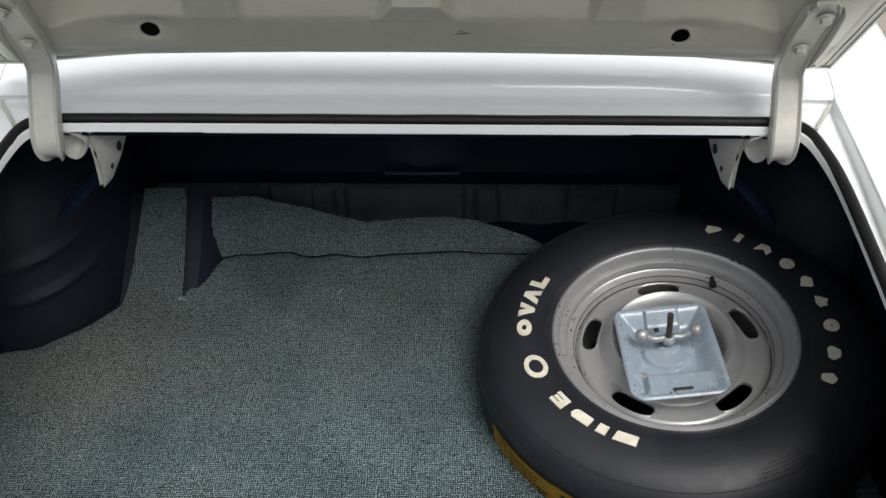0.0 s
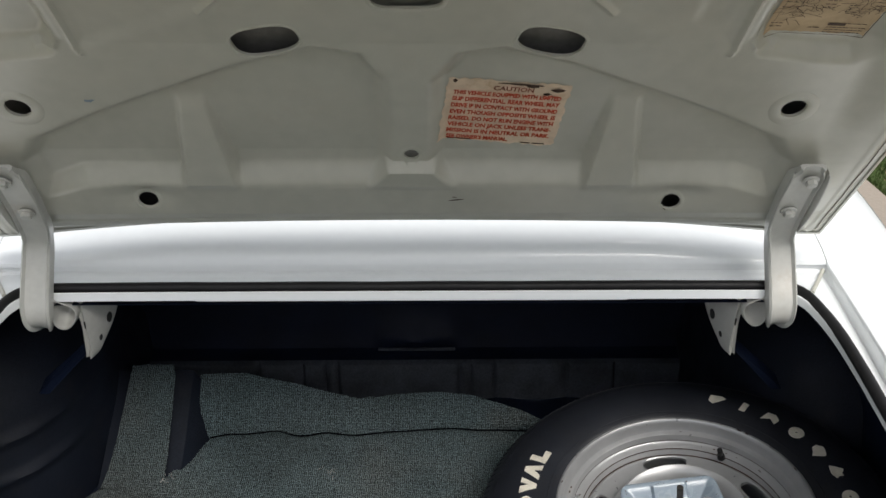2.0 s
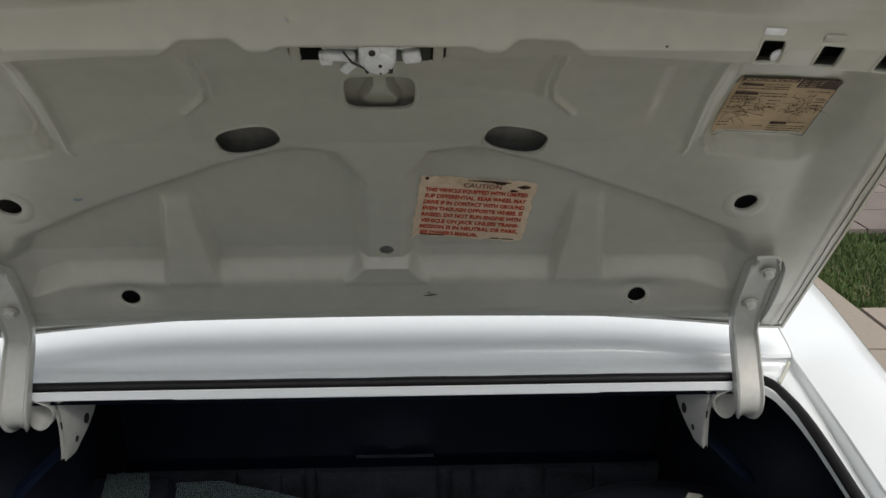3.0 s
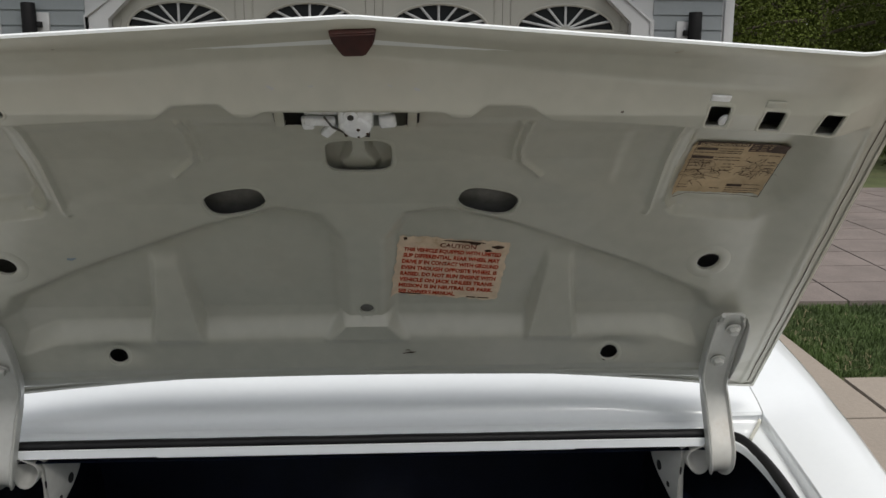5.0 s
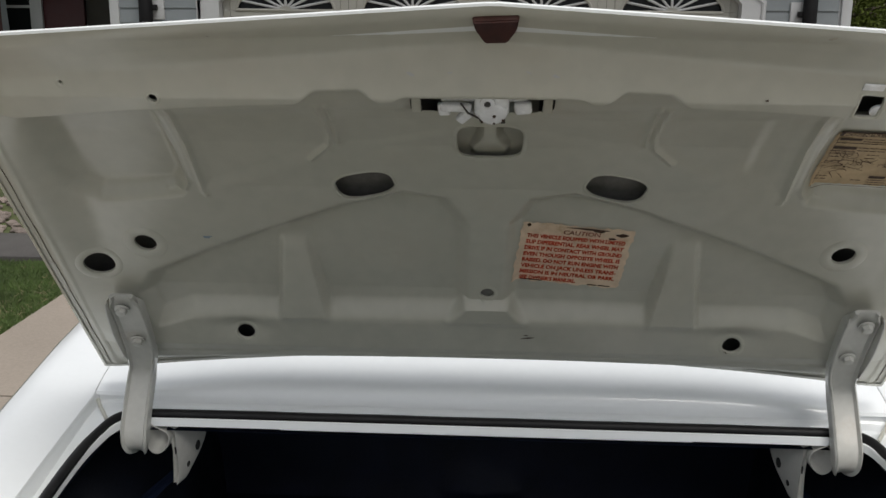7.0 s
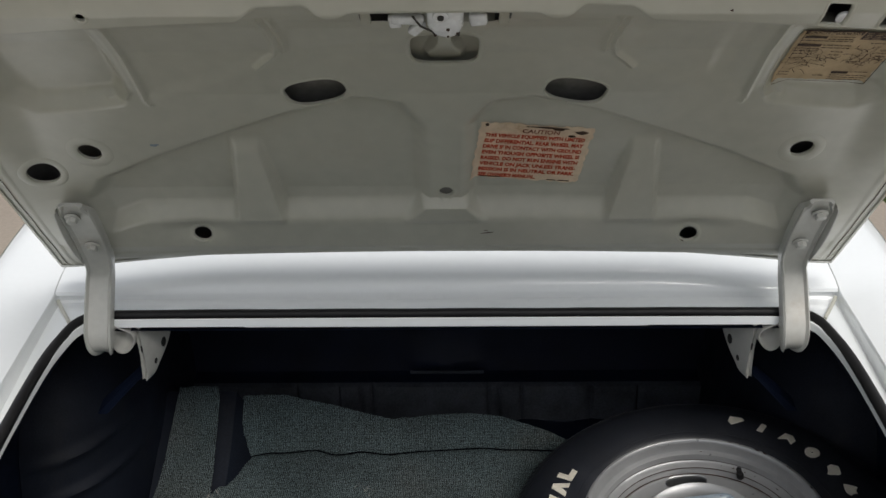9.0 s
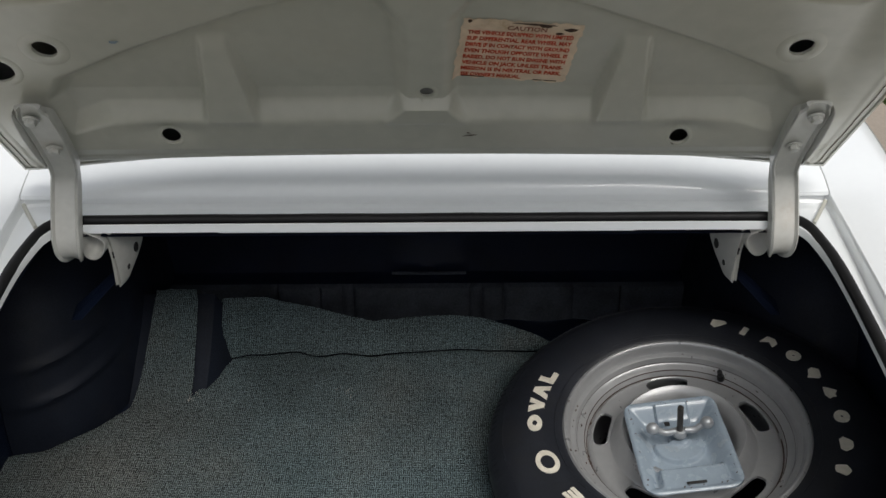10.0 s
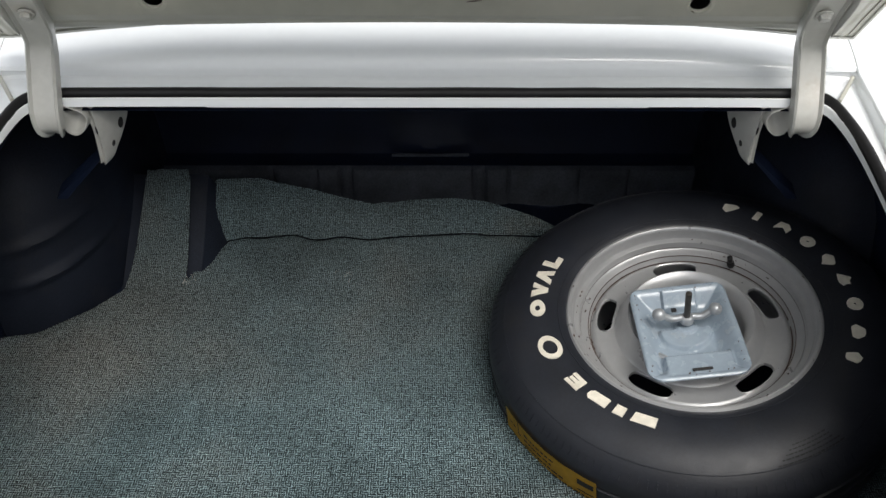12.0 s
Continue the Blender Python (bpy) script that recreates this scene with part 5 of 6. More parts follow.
    for t, h, w, hh in print_rows:
        m = 8
        vs = [[bm.verts.new((0.3506 * math.cos(radians(STICKER[0] + span * (t + w * i / m))), 0.3506 * math.sin(radians(STICKER[0] + span * (t + w * i / m))), h + s)) for i in range(m + 1)] for s in (-hh / 2, hh / 2)]
        for i in range(m):
            bm.faces.new((vs[0][i], vs[0][i + 1], vs[1][i + 1], vs[1][i]))
    part("print_bar", bm, INK, paper, smooth=False)
    # rim barrel with rolled flange
    prof = [(0.172, -0.160), (0.182, -0.125), (0.176, -0.085), (0.166, -0.070), (0.166, -0.052), (0.1690, -0.0480), (0.1705, -0.0400), (0.1720, -0.0360), (0.1750, -0.0345), (0.1815, -0.0330), (0.1840, -0.0310), (0.1852, -0.0220), (0.1865, -0.0180), (0.1895, -0.0165), (0.1945, -0.0150), (0.1965, -0.0120), (0.1975, -0.0020), (0.1990, 0.0035), (0.2020, 0.0062), (0.2055, 0.0062), (0.2085, 0.0030), (0.2085, -0.004), (0.204, -0.008)]
    v, f = lathe(prof, 128)
    rim = sheet("rim", v, f, STEEL, spare, "silver painted steel rim with rust specks")
    # dark brown rings deepen the contrast of the rim's steps by colour
    for r, z in ((0.2088, 0.0022), (0.1848, -0.0290), (0.1712, -0.0378)):
        part("grime_ring", tube_bm([(r * math.cos(k * math.pi / 60), r * math.sin(k * math.pi / 60), z) for k in range(120)], 0.0008, 6, True), RUST, rim, "thin dark brown ring adding contrast at the rim's step")
    # wheel disc with five slots
    seg = 480
    keys_r = [0.030, 0.036, 0.058, 0.068, 0.076, 0.086, 0.096, 0.104, 0.112, 0.120, 0.126, 0.157, 0.160, 0.164, 0.1675]
    keys_h = [-0.100, -0.098, -0.098, -0.094, -0.072, -0.032, -0.014, -0.0100, -0.019, -0.0400, -0.0450, -0.0442, -0.0450, -0.0480, -0.054]
    rr = sorted(keys_r + list(np.arange(0.128, 0.1565, 0.001)))
    nr = len(rr)
    v = [(r * math.cos(2 * math.pi * i / seg), r * math.sin(2 * math.pi * i / seg), float(np.interp(r, keys_r, keys_h))) for i in range(seg) for r in rr]

    def in_slot(i, j):
        a = (360 * (i + 0.5) / seg - SLOT) % 72
        return (min(a, 72 - a) / 15.3) ** 3.2 + (abs((rr[j] + rr[j + 1]) / 2 - 0.1433) / 0.0143) ** 3.2 < 1
    f = [(i * nr + j, ((i + 1) % seg) * nr + j, ((i + 1) % seg) * nr + j + 1, i * nr + j + 1) for i in range(seg) for j in range(nr - 1) if not in_slot(i, j)]
    disc = sheet("wheel_disc", v, f, STEEL, rim, "silver steel wheel disc with five slots")
    for k in range(5):
        a0 = SLOT + 72 * k
        pts = []
        for q in range(40):
            t = 2 * math.pi * q / 40
            ex = 0.62
            aa = a0 + 15.0 * math.copysign(abs(math.cos(t)) ** ex, math.cos(t))
            r = 0.1433 + 0.0135 * math.copysign(abs(math.sin(t)) ** ex, math.sin(t))
            pts.append((aa, r))
        vv = [((r + g * (r - 0.1433) / 0.0135) * math.cos(radians(aa)), (r + g * (r - 0.1433) / 0.0135) * math.sin(radians(aa)), h) for aa, r in pts for g, h in ((0, -0.049), (0, -0.0442), (0.0018, -0.0430), (0.0045, -0.0444))]
        sheet("slot_edge", vv, grid_faces(40, 4, True), STEEL, rim)
    bm = tube_bm([((0.1680 + 0.0006 * math.sin(5 * t)) * math.cos(t), 0.1680 * math.sin(t), -0.0500) for t in np.linspace(0, 6.2, 90)], 0.0012, 6)
    part("rust_line", bm, RUST, rim, "thin rusty seam round the disc")
    # stud holes are black discs, the dark of the hole put into colour
    for k in range(5):
        a = radians(SLOT + 36 + 72 * k)
        part("stud_hole", cyl(0.008, 0.003, pose(0.060 * math.cos(a), 0.060 * math.sin(a), -0.0965), 18), INK, rim)
    a = radians(VALVE)
    m = pose(0.169 * math.cos(a), 0.169 * math.sin(a), -0.034, 0, 0, math.degrees(a)) @ pose(0, 0, 0, 0, -20, 0)
    bm = cyl(0.0075, 0.014, m, 16, 0.0058, 0.001)
    add_cyl(bm, 0.0048, 0.018, m @ pose(0, 0, 0.014), 14, bevel=0.001)
    part("valve_stem", bm, RUBBER, rim, "black rubber valve stem")
    # rust along the flange and disc
    random.seed(21)
    bm = bmesh.new()
    for _ in range(46):
        a = random.choice((random.uniform(20, 70), random.uniform(0, 360), random.uniform(150, 215)))
        r, h = random.choice(((0.2030, 0.0068), (0.1910, -0.0155), (0.1780, -0.0333), (0.1662, -0.0490)))
        s = random.uniform(0.0008, 0.0022)
        st = random.uniform(0.8, 2.4)
        bm.faces.new([bm.verts.new(((r + s * random.uniform(0.5, 1) * math.sin(k * 0.9)) * math.cos(radians(a) + st * s / r * math.cos(k * 0.9)), (r + s * random.uniform(0.5, 1) * math.sin(k * 0.9)) * math.sin(radians(a) + st * s / r * math.cos(k * 0.9)), h + 0.0006)) for k in range(7)])
    tagged(part("rust_speck", bm, RUST, rim), kind="stuff")
    for o in spare.children:
        o.matrix_parent_inverse = Matrix()
    return spare


MARK = (-118.3, -127.3, -136, -147.2, -165.7, 174, 164, 156.3, 148)
FAR_MARK = (61.5, 50.5, 39.1, 27.5, 15.6, 4.2, -7.6, -21, -33.3)
STICKER = (-158.5, -125)
SLOT, VALVE = 15.9, 52.3
spare_wheel = build_spare()


# ---- jack base held by a wing nut on the spare ----
def build_jack_base():
    base = thing("jack_base", "pale blue-grey stamped steel jack base clamped on the spare", "jack base")
    base.matrix_world = SPARE @ pose(JACK_AT[0], JACK_AT[1], JACK_AT[2], JACK_AT[3], JACK_AT[4], JACK_AT[5])
    nx, ny = 81, 101
    W, H = 0.163, 0.200
    x, y = np.meshgrid(np.linspace(-0.5, 0.5, nx), np.linspace(-0.5, 0.5, ny), indexing="ij")
    X, Y = x * (W - 0.004 * y), y * H
    d = np.minimum(W / 2 - np.abs(x * W), H / 2 - np.abs(Y))
    z = 0.004 - 0.027 * smooth_step(0.005, 0.042, d)
    z = z + 0.009 * smooth_step(0.030, 0.026, np.abs(X - 0.002)) * smooth_step(0.016, 0.011, np.abs(Y - 0.074))
    z = z + (0.001 - z) * smooth_step(0.060, 0.050, np.abs(X - 0.004)) * smooth_step(-0.036, -0.052, Y) * smooth_step(0.004, 0.012, d)
    z = z + 0.009 * smooth_step(0.040, 0.034, np.hypot(X / 1.15, Y - 0.012)) * smooth_step(0.024, 0.016, Y)
    z = z + 0.005 * smooth_step(0.020, 0.016, np.hypot(X - 0.003, Y - 0.022))
    z = z - 0.0025 * smooth_step(0.003, 0.0, d)
    r = 0.026
    cx, cy = np.clip(np.abs(X), 0, W / 2 - r), np.clip(np.abs(Y), 0, H / 2 - r)
    over = np.hypot(np.abs(X) - cx, np.abs(Y) - cy)
    k = np.where(over > r, r / np.maximum(over, 1e-9), 1)
    X = np.sign(X) * (cx + (np.abs(X) - cx) * k)
    Y = np.sign(Y) * (cy + (np.abs(Y) - cy) * k)
    top = [(a, b, c) for a, b, c in zip(X.ravel(), Y.ravel(), z.ravel())]
    n = len(top)
    faces = grid_faces(nx, ny)
    verts = top + [(a, b, c - 0.0025) for a, b, c in top]
    edge = [i * ny for i in range(nx)] + [(nx - 1) * ny + j for j in range(1, ny)] + [i * ny + ny - 1 for i in range(nx - 2, -1, -1)] + [j for j in range(ny - 2, 0, -1)]
    fs = faces + [tuple(q + n for q in f[::-1]) for f in faces] + [(edge[i], edge[i] + n, edge[(i + 1) % len(edge)] + n, edge[(i + 1) % len(edge)]) for i in range(len(edge))]
    plate = sheet("plate", verts, fs, JACK, base, "stamped pale blue-grey plate with worn paint")
    # slots are black boxes on the plate, coloured like the dark of an opening
    for sx, sy, w, h in ((0.002, 0.086, 0.026, 0.005), (0.004, -0.084, 0.032, 0.005), (-0.012, 0.050, 0.009, 0.009)):
        part("slot", box((w, h, 0.002), pose(sx, sy, 0.0036 if abs(sy) > 0.06 else -0.004), 0.0009), INK, plate)
    random.seed(14)
    for _ in range(26):
        t = random.uniform(0, 1)
        sx, sy = random.choice(((random.choice((-1, 1)) * random.uniform(0.070, 0.075), random.uniform(-0.09, 0.09)), (random.uniform(-0.07, 0.07), random.choice((-1, 1)) * random.uniform(0.088, 0.094))))
        part("paint_chip", box((random.uniform(0.001, 0.004), random.uniform(0.0008, 0.002), 0.0012), pose(sx, sy, 0.0032, 0, 0, random.uniform(0, 180))), BROWNINK, plate)
    part("bolt", cyl(0.0052, 0.075, pose(0.003, 0.022, 0.028), 16, bevel=0.001), DARKSTEEL, base, "dark threaded hold-down bolt")
    bm = cyl(0.012, 0.012, pose(0.003, 0.022, 0.004), 20, 0.009, 0.001)
    wing = part("wing_nut", bm, BOLT, base, "grey cast wing nut")
    for s in (-1, 1):
        pts = spline([(0.003 + s * 0.008, 0.022, 0.008), (0.003 + s * 0.024, 0.021, 0.007), (0.003 + s * 0.036, 0.023, 0.013), (0.003 + s * 0.046, 0.024, 0.018)], 9)
        bm = tube_bm(pts, 0.0058, 12)
        bmesh.ops.create_icosphere(bm, subdivisions=2, radius=0.0112, matrix=pose(*pts[-1]))
        part("wing", bm, BOLT, wing)
    return base


JACK_AT = (-0.0145, -0.0438, 0.003, 0, 0, 0.5)
jack_base = build_jack_base()
carpet = build_carpet()
build_hump(car)


# ---- the drive, lawns and house ahead ----
def ground_z(y):
    return 0.28 * float(smooth_step(0.4, 6.8, y))


def slab(name, xs, ys, material, lift, parent=None, thick=0.05):
    """A slab that follows the slope of the ground."""
    ny = max(2, int((ys[1] - ys[0]) / 0.4))
    yy = np.linspace(ys[0], ys[1], ny)
    verts = [(x, y, ground_z(y) + lift) for x in (xs[0], xs[1]) for y in yy] + [(x, y, ground_z(y) + lift - thick) for x in (xs[0], xs[1]) for y in yy]
    k = 2 * ny
    faces = grid_faces(2, ny) + [tuple(q + k for q in f[::-1]) for f in grid_faces(2, ny)]
    rim = list(range(ny)) + list(range(2 * ny - 1, ny - 1, -1))
    faces += [(rim[i], rim[(i + 1) % len(rim)], rim[(i + 1) % len(rim)] + k, rim[i] + k) for i in range(len(rim))]
    return sheet(name, verts, faces, material, parent, smooth=False)


ys = [-60, -20, -6, -2, 0] + list(np.linspace(0.4, 6.8, 12)) + [9, 14, 30, 80]
gv = [(x, y, ground_z(y)) for x in (-80, -20, -6, -3, 0, 3, 6, 20, 80) for y in ys]
tagged(sheet("ground", gv, grid_faces(9, len(ys)), SOIL), "soil and turf round the drive", "ground", kind="structure")
drive = tagged(new("driveway"), "grey-brown concrete driveway in large slabs", "driveway", kind="structure")
for x0, x1 in ((-2.45, -0.16), (-0.145, 2.15)):
    for k in range(5):
        slab("slab", (x0, x1), (-5.5 + 2.5 * k, -5.5 + 2.5 * k + 2.485), CONCRETE, 0.03, drive)


def lawn(name, x0, x1, y0, y1, count, seed, label):
    rng = np.random.default_rng(seed)
    verts, faces = [], []
    for i in range(count):
        x, y = rng.uniform(x0, x1), rng.uniform(y0, y1)
        a, h, b = rng.uniform(0, 6.28), rng.uniform(0.018, 0.042), rng.uniform(-0.025, 0.025)
        dx, dy = 0.0035 * math.cos(a), 0.0035 * math.sin(a)
        z = ground_z(y)
        n = len(verts)
        verts += [(x - dx, y - dy, z), (x + dx, y + dy, z), (x + dx * 0.6 + b * 0.4, y + dy * 0.6 + b * 0.3, z + h * 0.6), (x - dx * 0.6 + b * 0.4, y - dy * 0.6 + b * 0.3, z + h * 0.6), (x + b, y + b * 0.7, z + h)]
        faces += [(n, n + 1, n + 2, n + 3), (n + 3, n + 2, n + 4)]
    return tagged(sheet(name, verts, faces, GRASS, smooth=False), label, "grass", kind="stuff")


def straw(name, x0, x1, y0, y1, count, seed, label):
    rng = np.random.default_rng(seed)
    verts, faces = [], []
    for i in range(count):
        x, y = rng.uniform(x0, x1), rng.uniform(y0, y1)
        a, l = rng.uniform(0, 6.28), rng.uniform(0.015, 0.06)
        z = ground_z(y) + rng.uniform(0.03, 0.06)
        dx, dy = math.cos(a), math.sin(a)
        n = len(verts)
        verts += [(x - 0.0012 * dy, y + 0.0012 * dx, z), (x + 0.0012 * dy, y - 0.0012 * dx, z), (x + l * dx + 0.0012 * dy, y + l * dy - 0.0012 * dx, z + 0.012), (x + l * dx - 0.0012 * dy, y + l * dy + 0.0012 * dx, z + 0.012)]
        faces.append((n, n + 1, n + 2, n + 3))
    return tagged(sheet(name, verts, faces, STRAW, smooth=False), label, "straw", kind="stuff")


lawn("lawn_grass", 2.18, 4.6, 2.50, 3.58, 34000, 1, "short green lawn grass beside the driveway")
lawn("lawn_grass", -4.9, -2.48, 2.2, 4.05, 40000, 2, "short green lawn grass beside the driveway")
straw("dry_clippings", 2.16, 2.42, 2.46, 3.3, 110, 3, "dry straw clippings along the lawn edge")
straw("dry_clippings", -2.68, -2.42, 2.2, 3.9, 260, 4, "dry straw clippings along the lawn edge")
straw("dry_clippings", 2.2, 4.2, 2.44, 2.58, 70, 7, "dry straw clippings along the concrete walk")
straw("dry_clippings", 2.3, 4.2, 2.6, 3.5, 45, 5, "scattered dry straw on the lawn")
straw("dry_clippings", -4.2, -2.6, 2.4, 4.0, 45, 6, "scattered dry straw on the lawn")
tagged(slab("side_walk", (2.17, 4.8), (-1.5, 2.43), CONCRETE, 0.032), "grey-brown concrete walk beside the driveway", "walk", kind="structure")
paving = tagged(new("side_pavement"), "pinkish paving slabs beyond the lawn", "pavement", kind="structure")
for i in range(6):
    for j in range(12):
        x, y = 2.20 + 0.62 * i, 3.60 + 0.40 * j
        slab("paver", (x, x + 0.605), (y, y + 0.388), PAVER, 0.035, paving)
tagged(slab("walk_path", (-6.5, -2.48), (4.07, 4.68), ASPHALT, 0.035), "dark path between lawn and stones", "path", kind="structure")
stones = tagged(new("stone_border"), "loose pinkish river stones beside the path", "stones", kind="structure")
random.seed(31)
protos = []
for k in range(5):
    bm = bmesh.new()
    bmesh.ops.create_icosphere(bm, subdivisions=1, radius=1.0)
    for v in bm.verts:
        v.co *= 0.8 + 0.35 * noise.noise(v.co * 1.3 + Vector((k * 7, 0, 0)))
        v.co.z *= 0.6
    me = bpy.data.meshes.new("stone")
    bm.to_mesh(me)
    bm.free()
    me.materials.append(STONE)
    protos.append(me)
for k in range(300):
    x, y = -5.0 + 1.9 * random.random(), 4.72 + 1.35 * random.random()
    s = random.uniform(0.028, 0.062)
    o = new("stone", protos[k % 5])
    o.parent = stones
    o.matrix_local = Matrix.Translation((x, y, ground_z(y) + s * 0.35)) @ Matrix.Rotation(random.uniform(0, 6.28), 4, "Z") @ Matrix.Diagonal((s, s * random.uniform(0.7, 1.1), s, 1))


# ---- house ----
HY, HF = 7.0, 0.28
house = thing("house", "grey-blue sided house front with an ivory double garage door", "house")


def wall_box(name, x0, x1, z0, z1, y0, y1, material, parent, label="", bevel=0.0):
    return part(name, box((x1 - x0, y1 - y0, z1 - z0), pose((x0 + x1) / 2, (y0 + y1) / 2, (z0 + z1) / 2), bevel), material, parent, label, smooth=bool(bevel))


def siding(x0, x1, z0, z1, y):
    """Lap siding boards, each with its lower edge proud."""
    wall = new("wall")
    wall.parent = house
    z = z0 - 0.07
    while z < z1:
        bm = bmesh.new()
        c = [(x0, y - 0.016, z), (x1, y - 0.016, z), (x1, y - 0.003, z + 0.141), (x0, y - 0.003, z + 0.141), (x0, y, z), (x1, y, z), (x1, y, z + 0.141), (x0, y, z + 0.141)]
        v = [bm.verts.new(p) for p in c]
        for f in ((0, 1, 2, 3), (0, 4, 5, 1), (3, 2, 6, 7), (0, 3, 7, 4), (1, 5, 6, 2)):
            bm.faces.new([v[i] for i in f])
        part("siding_board", bm, SIDING, wall, smooth=False)
        z += 0.138
    return wall


DX = -0.13
wall_box("wall_core", -3.64, DX - 2.46, HF - 0.2, 3.0, HY + 0.002, HY + 0.2, TRIM, house)
wall_box("wall_core", DX + 2.46, 3.30, HF - 0.2, 3.0, HY + 0.002, HY + 0.2, TRIM, house)
wall_box("wall_core", DX - 2.46, DX + 2.46, 2.42, 3.0, HY + 0.002, HY + 0.2, TRIM, house)
siding(-3.55, DX - 2.66, HF, 3.0, HY)
siding(DX + 2.66, 3.20, HF, 3.0, HY)
siding(DX - 2.66, DX + 2.66, 2.62, 3.0, HY)
for x0, x1 in ((-3.64, -3.55), (3.22, 3.31)):
    wall_box("corner_board", x0, x1, HF, 3.0, HY - 0.03, HY + 0.2, TRIM, house, bevel=0.004)
wall_box("side_wall", 3.20, 3.30, HF - 0.2, 3.0, HY + 0.2, HY + 6, SIDING, house)
# garage door surround with clipped upper corners
for s in (-1, 1):
    bm = bmesh.new()
    prof = [(2.44, HF), (2.66, HF), (2.66, 2.09), (2.30, 2.37), (2.30, 2.62), (2.16, 2.62), (2.16, 2.33), (2.44, 2.06)]
    lo = [bm.verts.new((DX + s * x, HY - 0.05, z)) for x, z in prof]
    hi = [bm.verts.new((DX + s * x, HY + 0.06, z)) for x, z in prof]
    bm.faces.new(lo)
    bm.faces.new(hi[::-1])
    for i in range(8):
        bm.faces.new((lo[i], lo[(i + 1) % 8], hi[(i + 1) % 8], hi[i]))
    bmesh.ops.recalc_face_normals(bm, faces=bm.faces)
    part("door_surround", bm, TRIM, house, "white moulded surround", smooth=False)
    bm = tube_bm([(DX + s * x, HY - 0.055, z) for x, z in ((2.63, HF), (2.63, 2.075), (2.28, 2.345), (2.28, 2.60))], 0.016, 8)
    part("surround_moulding", bm, TRIM, house)
wall_box("door_head", DX - 2.16, DX + 2.16, 2.42, 2.62, HY - 0.05, HY + 0.06, TRIM, house)


def build_garage_door():
    door = new("garage_door")
    door.parent = house
    tagged(door, "ivory panelled double garage door with four fan windows")
    y = HY + 0.07
    ph = 2.14 / 4
    for k in range(4):
        z0 = HF + ph * k
        if k < 3:
            part("door_panel", box((4.88, 0.045, ph - 0.006), pose(DX, y + 0.022, z0 + ph / 2), 0.003), DOORPAINT, door)
            for i in range(8):
                x = DX - 2.44 + 0.61 * (i + 0.5)
                part("raised_field", box((0.48, 0.02, ph - 0.16), pose(x, y - 0.004, z0 + ph / 2), 0.008), DOORPAINT, door)
        else:
            # top section: a frame round each fan window
            for i in range(4):
                cx = DX - 1.83 + 1.22 * i
                zc, rx, rz = z0 + 0.108, 0.475, 0.240
                bm = bmesh.new()
                n = 24
                arc = [(cx + rx * math.cos(math.pi * q / n), zc + rz * math.sin(math.pi * q / n)) for q in range(n + 1)]
                outer = []
                for q in range(n + 1):
                    a = math.pi * q / n
                    c, s = math.cos(a), math.sin(a)
                    k2 = min(0.608 / max(abs(c), 1e-6), (z0 + ph - 0.003 - zc) / max(s, 1e-6))
                    outer.append((cx + c * k2, zc + s * k2))
                va = [[bm.verts.new((x, yy, z)) for x, z in ring] for ring, yy in ((outer, y), (arc, y), (arc, y + 0.03))]
                for q in range(n):
                    bm.faces.new((va[0][q], va[0][q + 1], va[1][q + 1], va[1][q]))
                    bm.faces.new((va[1][q], va[1][q + 1], va[2][q + 1], va[2][q]))
                bmesh.ops.recalc_face_normals(bm, faces=bm.faces)
                part("door_panel", bm, DOORPAINT, door, smooth=False)
                part("door_panel", box((1.216, 0.04, zc - z0 - 0.006), pose(cx, y + 0.02, (z0 + zc) / 2)), DOORPAINT, door, smooth=False)
                frame_line = [(cx - 0.53, z0 + 0.05), (cx + 0.53, z0 + 0.05), (cx + 0.53, z0 + ph - 0.045), (cx - 0.53, z0 + ph - 0.045)]
                part("panel_moulding", tube_bm([(x, y, z) for x, z in frame_line], 0.013, 6, True), DOORPAINT, door)
                win = new("window")
                win.parent = door
                bm = bmesh.new()
                bm.faces.new([bm.verts.new((x, y + 0.028, z)) for x, z in arc])
                part("pane", bm, GLASS, win, "dark glass", smooth=False)
                frame_bm = tube_bm([(x, y - 0.002, z) for x, z in arc] + [(cx - rx, y - 0.002, zc), (cx, y - 0.002, zc)], 0.016, 6)
                part("window_frame", frame_bm, DOORPAINT, win)
                part("window_frame", box((0.97, 0.02, 0.022), pose(cx, y - 0.002, zc)), DOORPAINT, win)
                for q in range(1, 8):
                    a = math.pi * q / 8
                    p0, p1 = Vector((cx + 0.06 * math.cos(a), y + 0.012, zc + 0.04 * math.sin(a))), Vector((cx + rx * math.cos(a), y + 0.012, zc + rz * math.sin(a)))
                    part("muntin", tube_bm([p0, p1], 0.0125, 6), TRIM, win)
                bm = bmesh.new()
                bm.faces.new([bm.verts.new((cx + 0.075 * math.cos(math.pi * q / 12), y + 0.006, zc + 0.060 * math.sin(math.pi * q / 12))) for q in range(13)])
                part("hub", bm, DOORPAINT, win, smooth=False)
    wall_box("garage_dark", DX - 2.46, DX + 2.46, HF - 0.1, 2.6, HY + 0.3, HY + 0.34, DARKWALL, house)


build_garage_door()


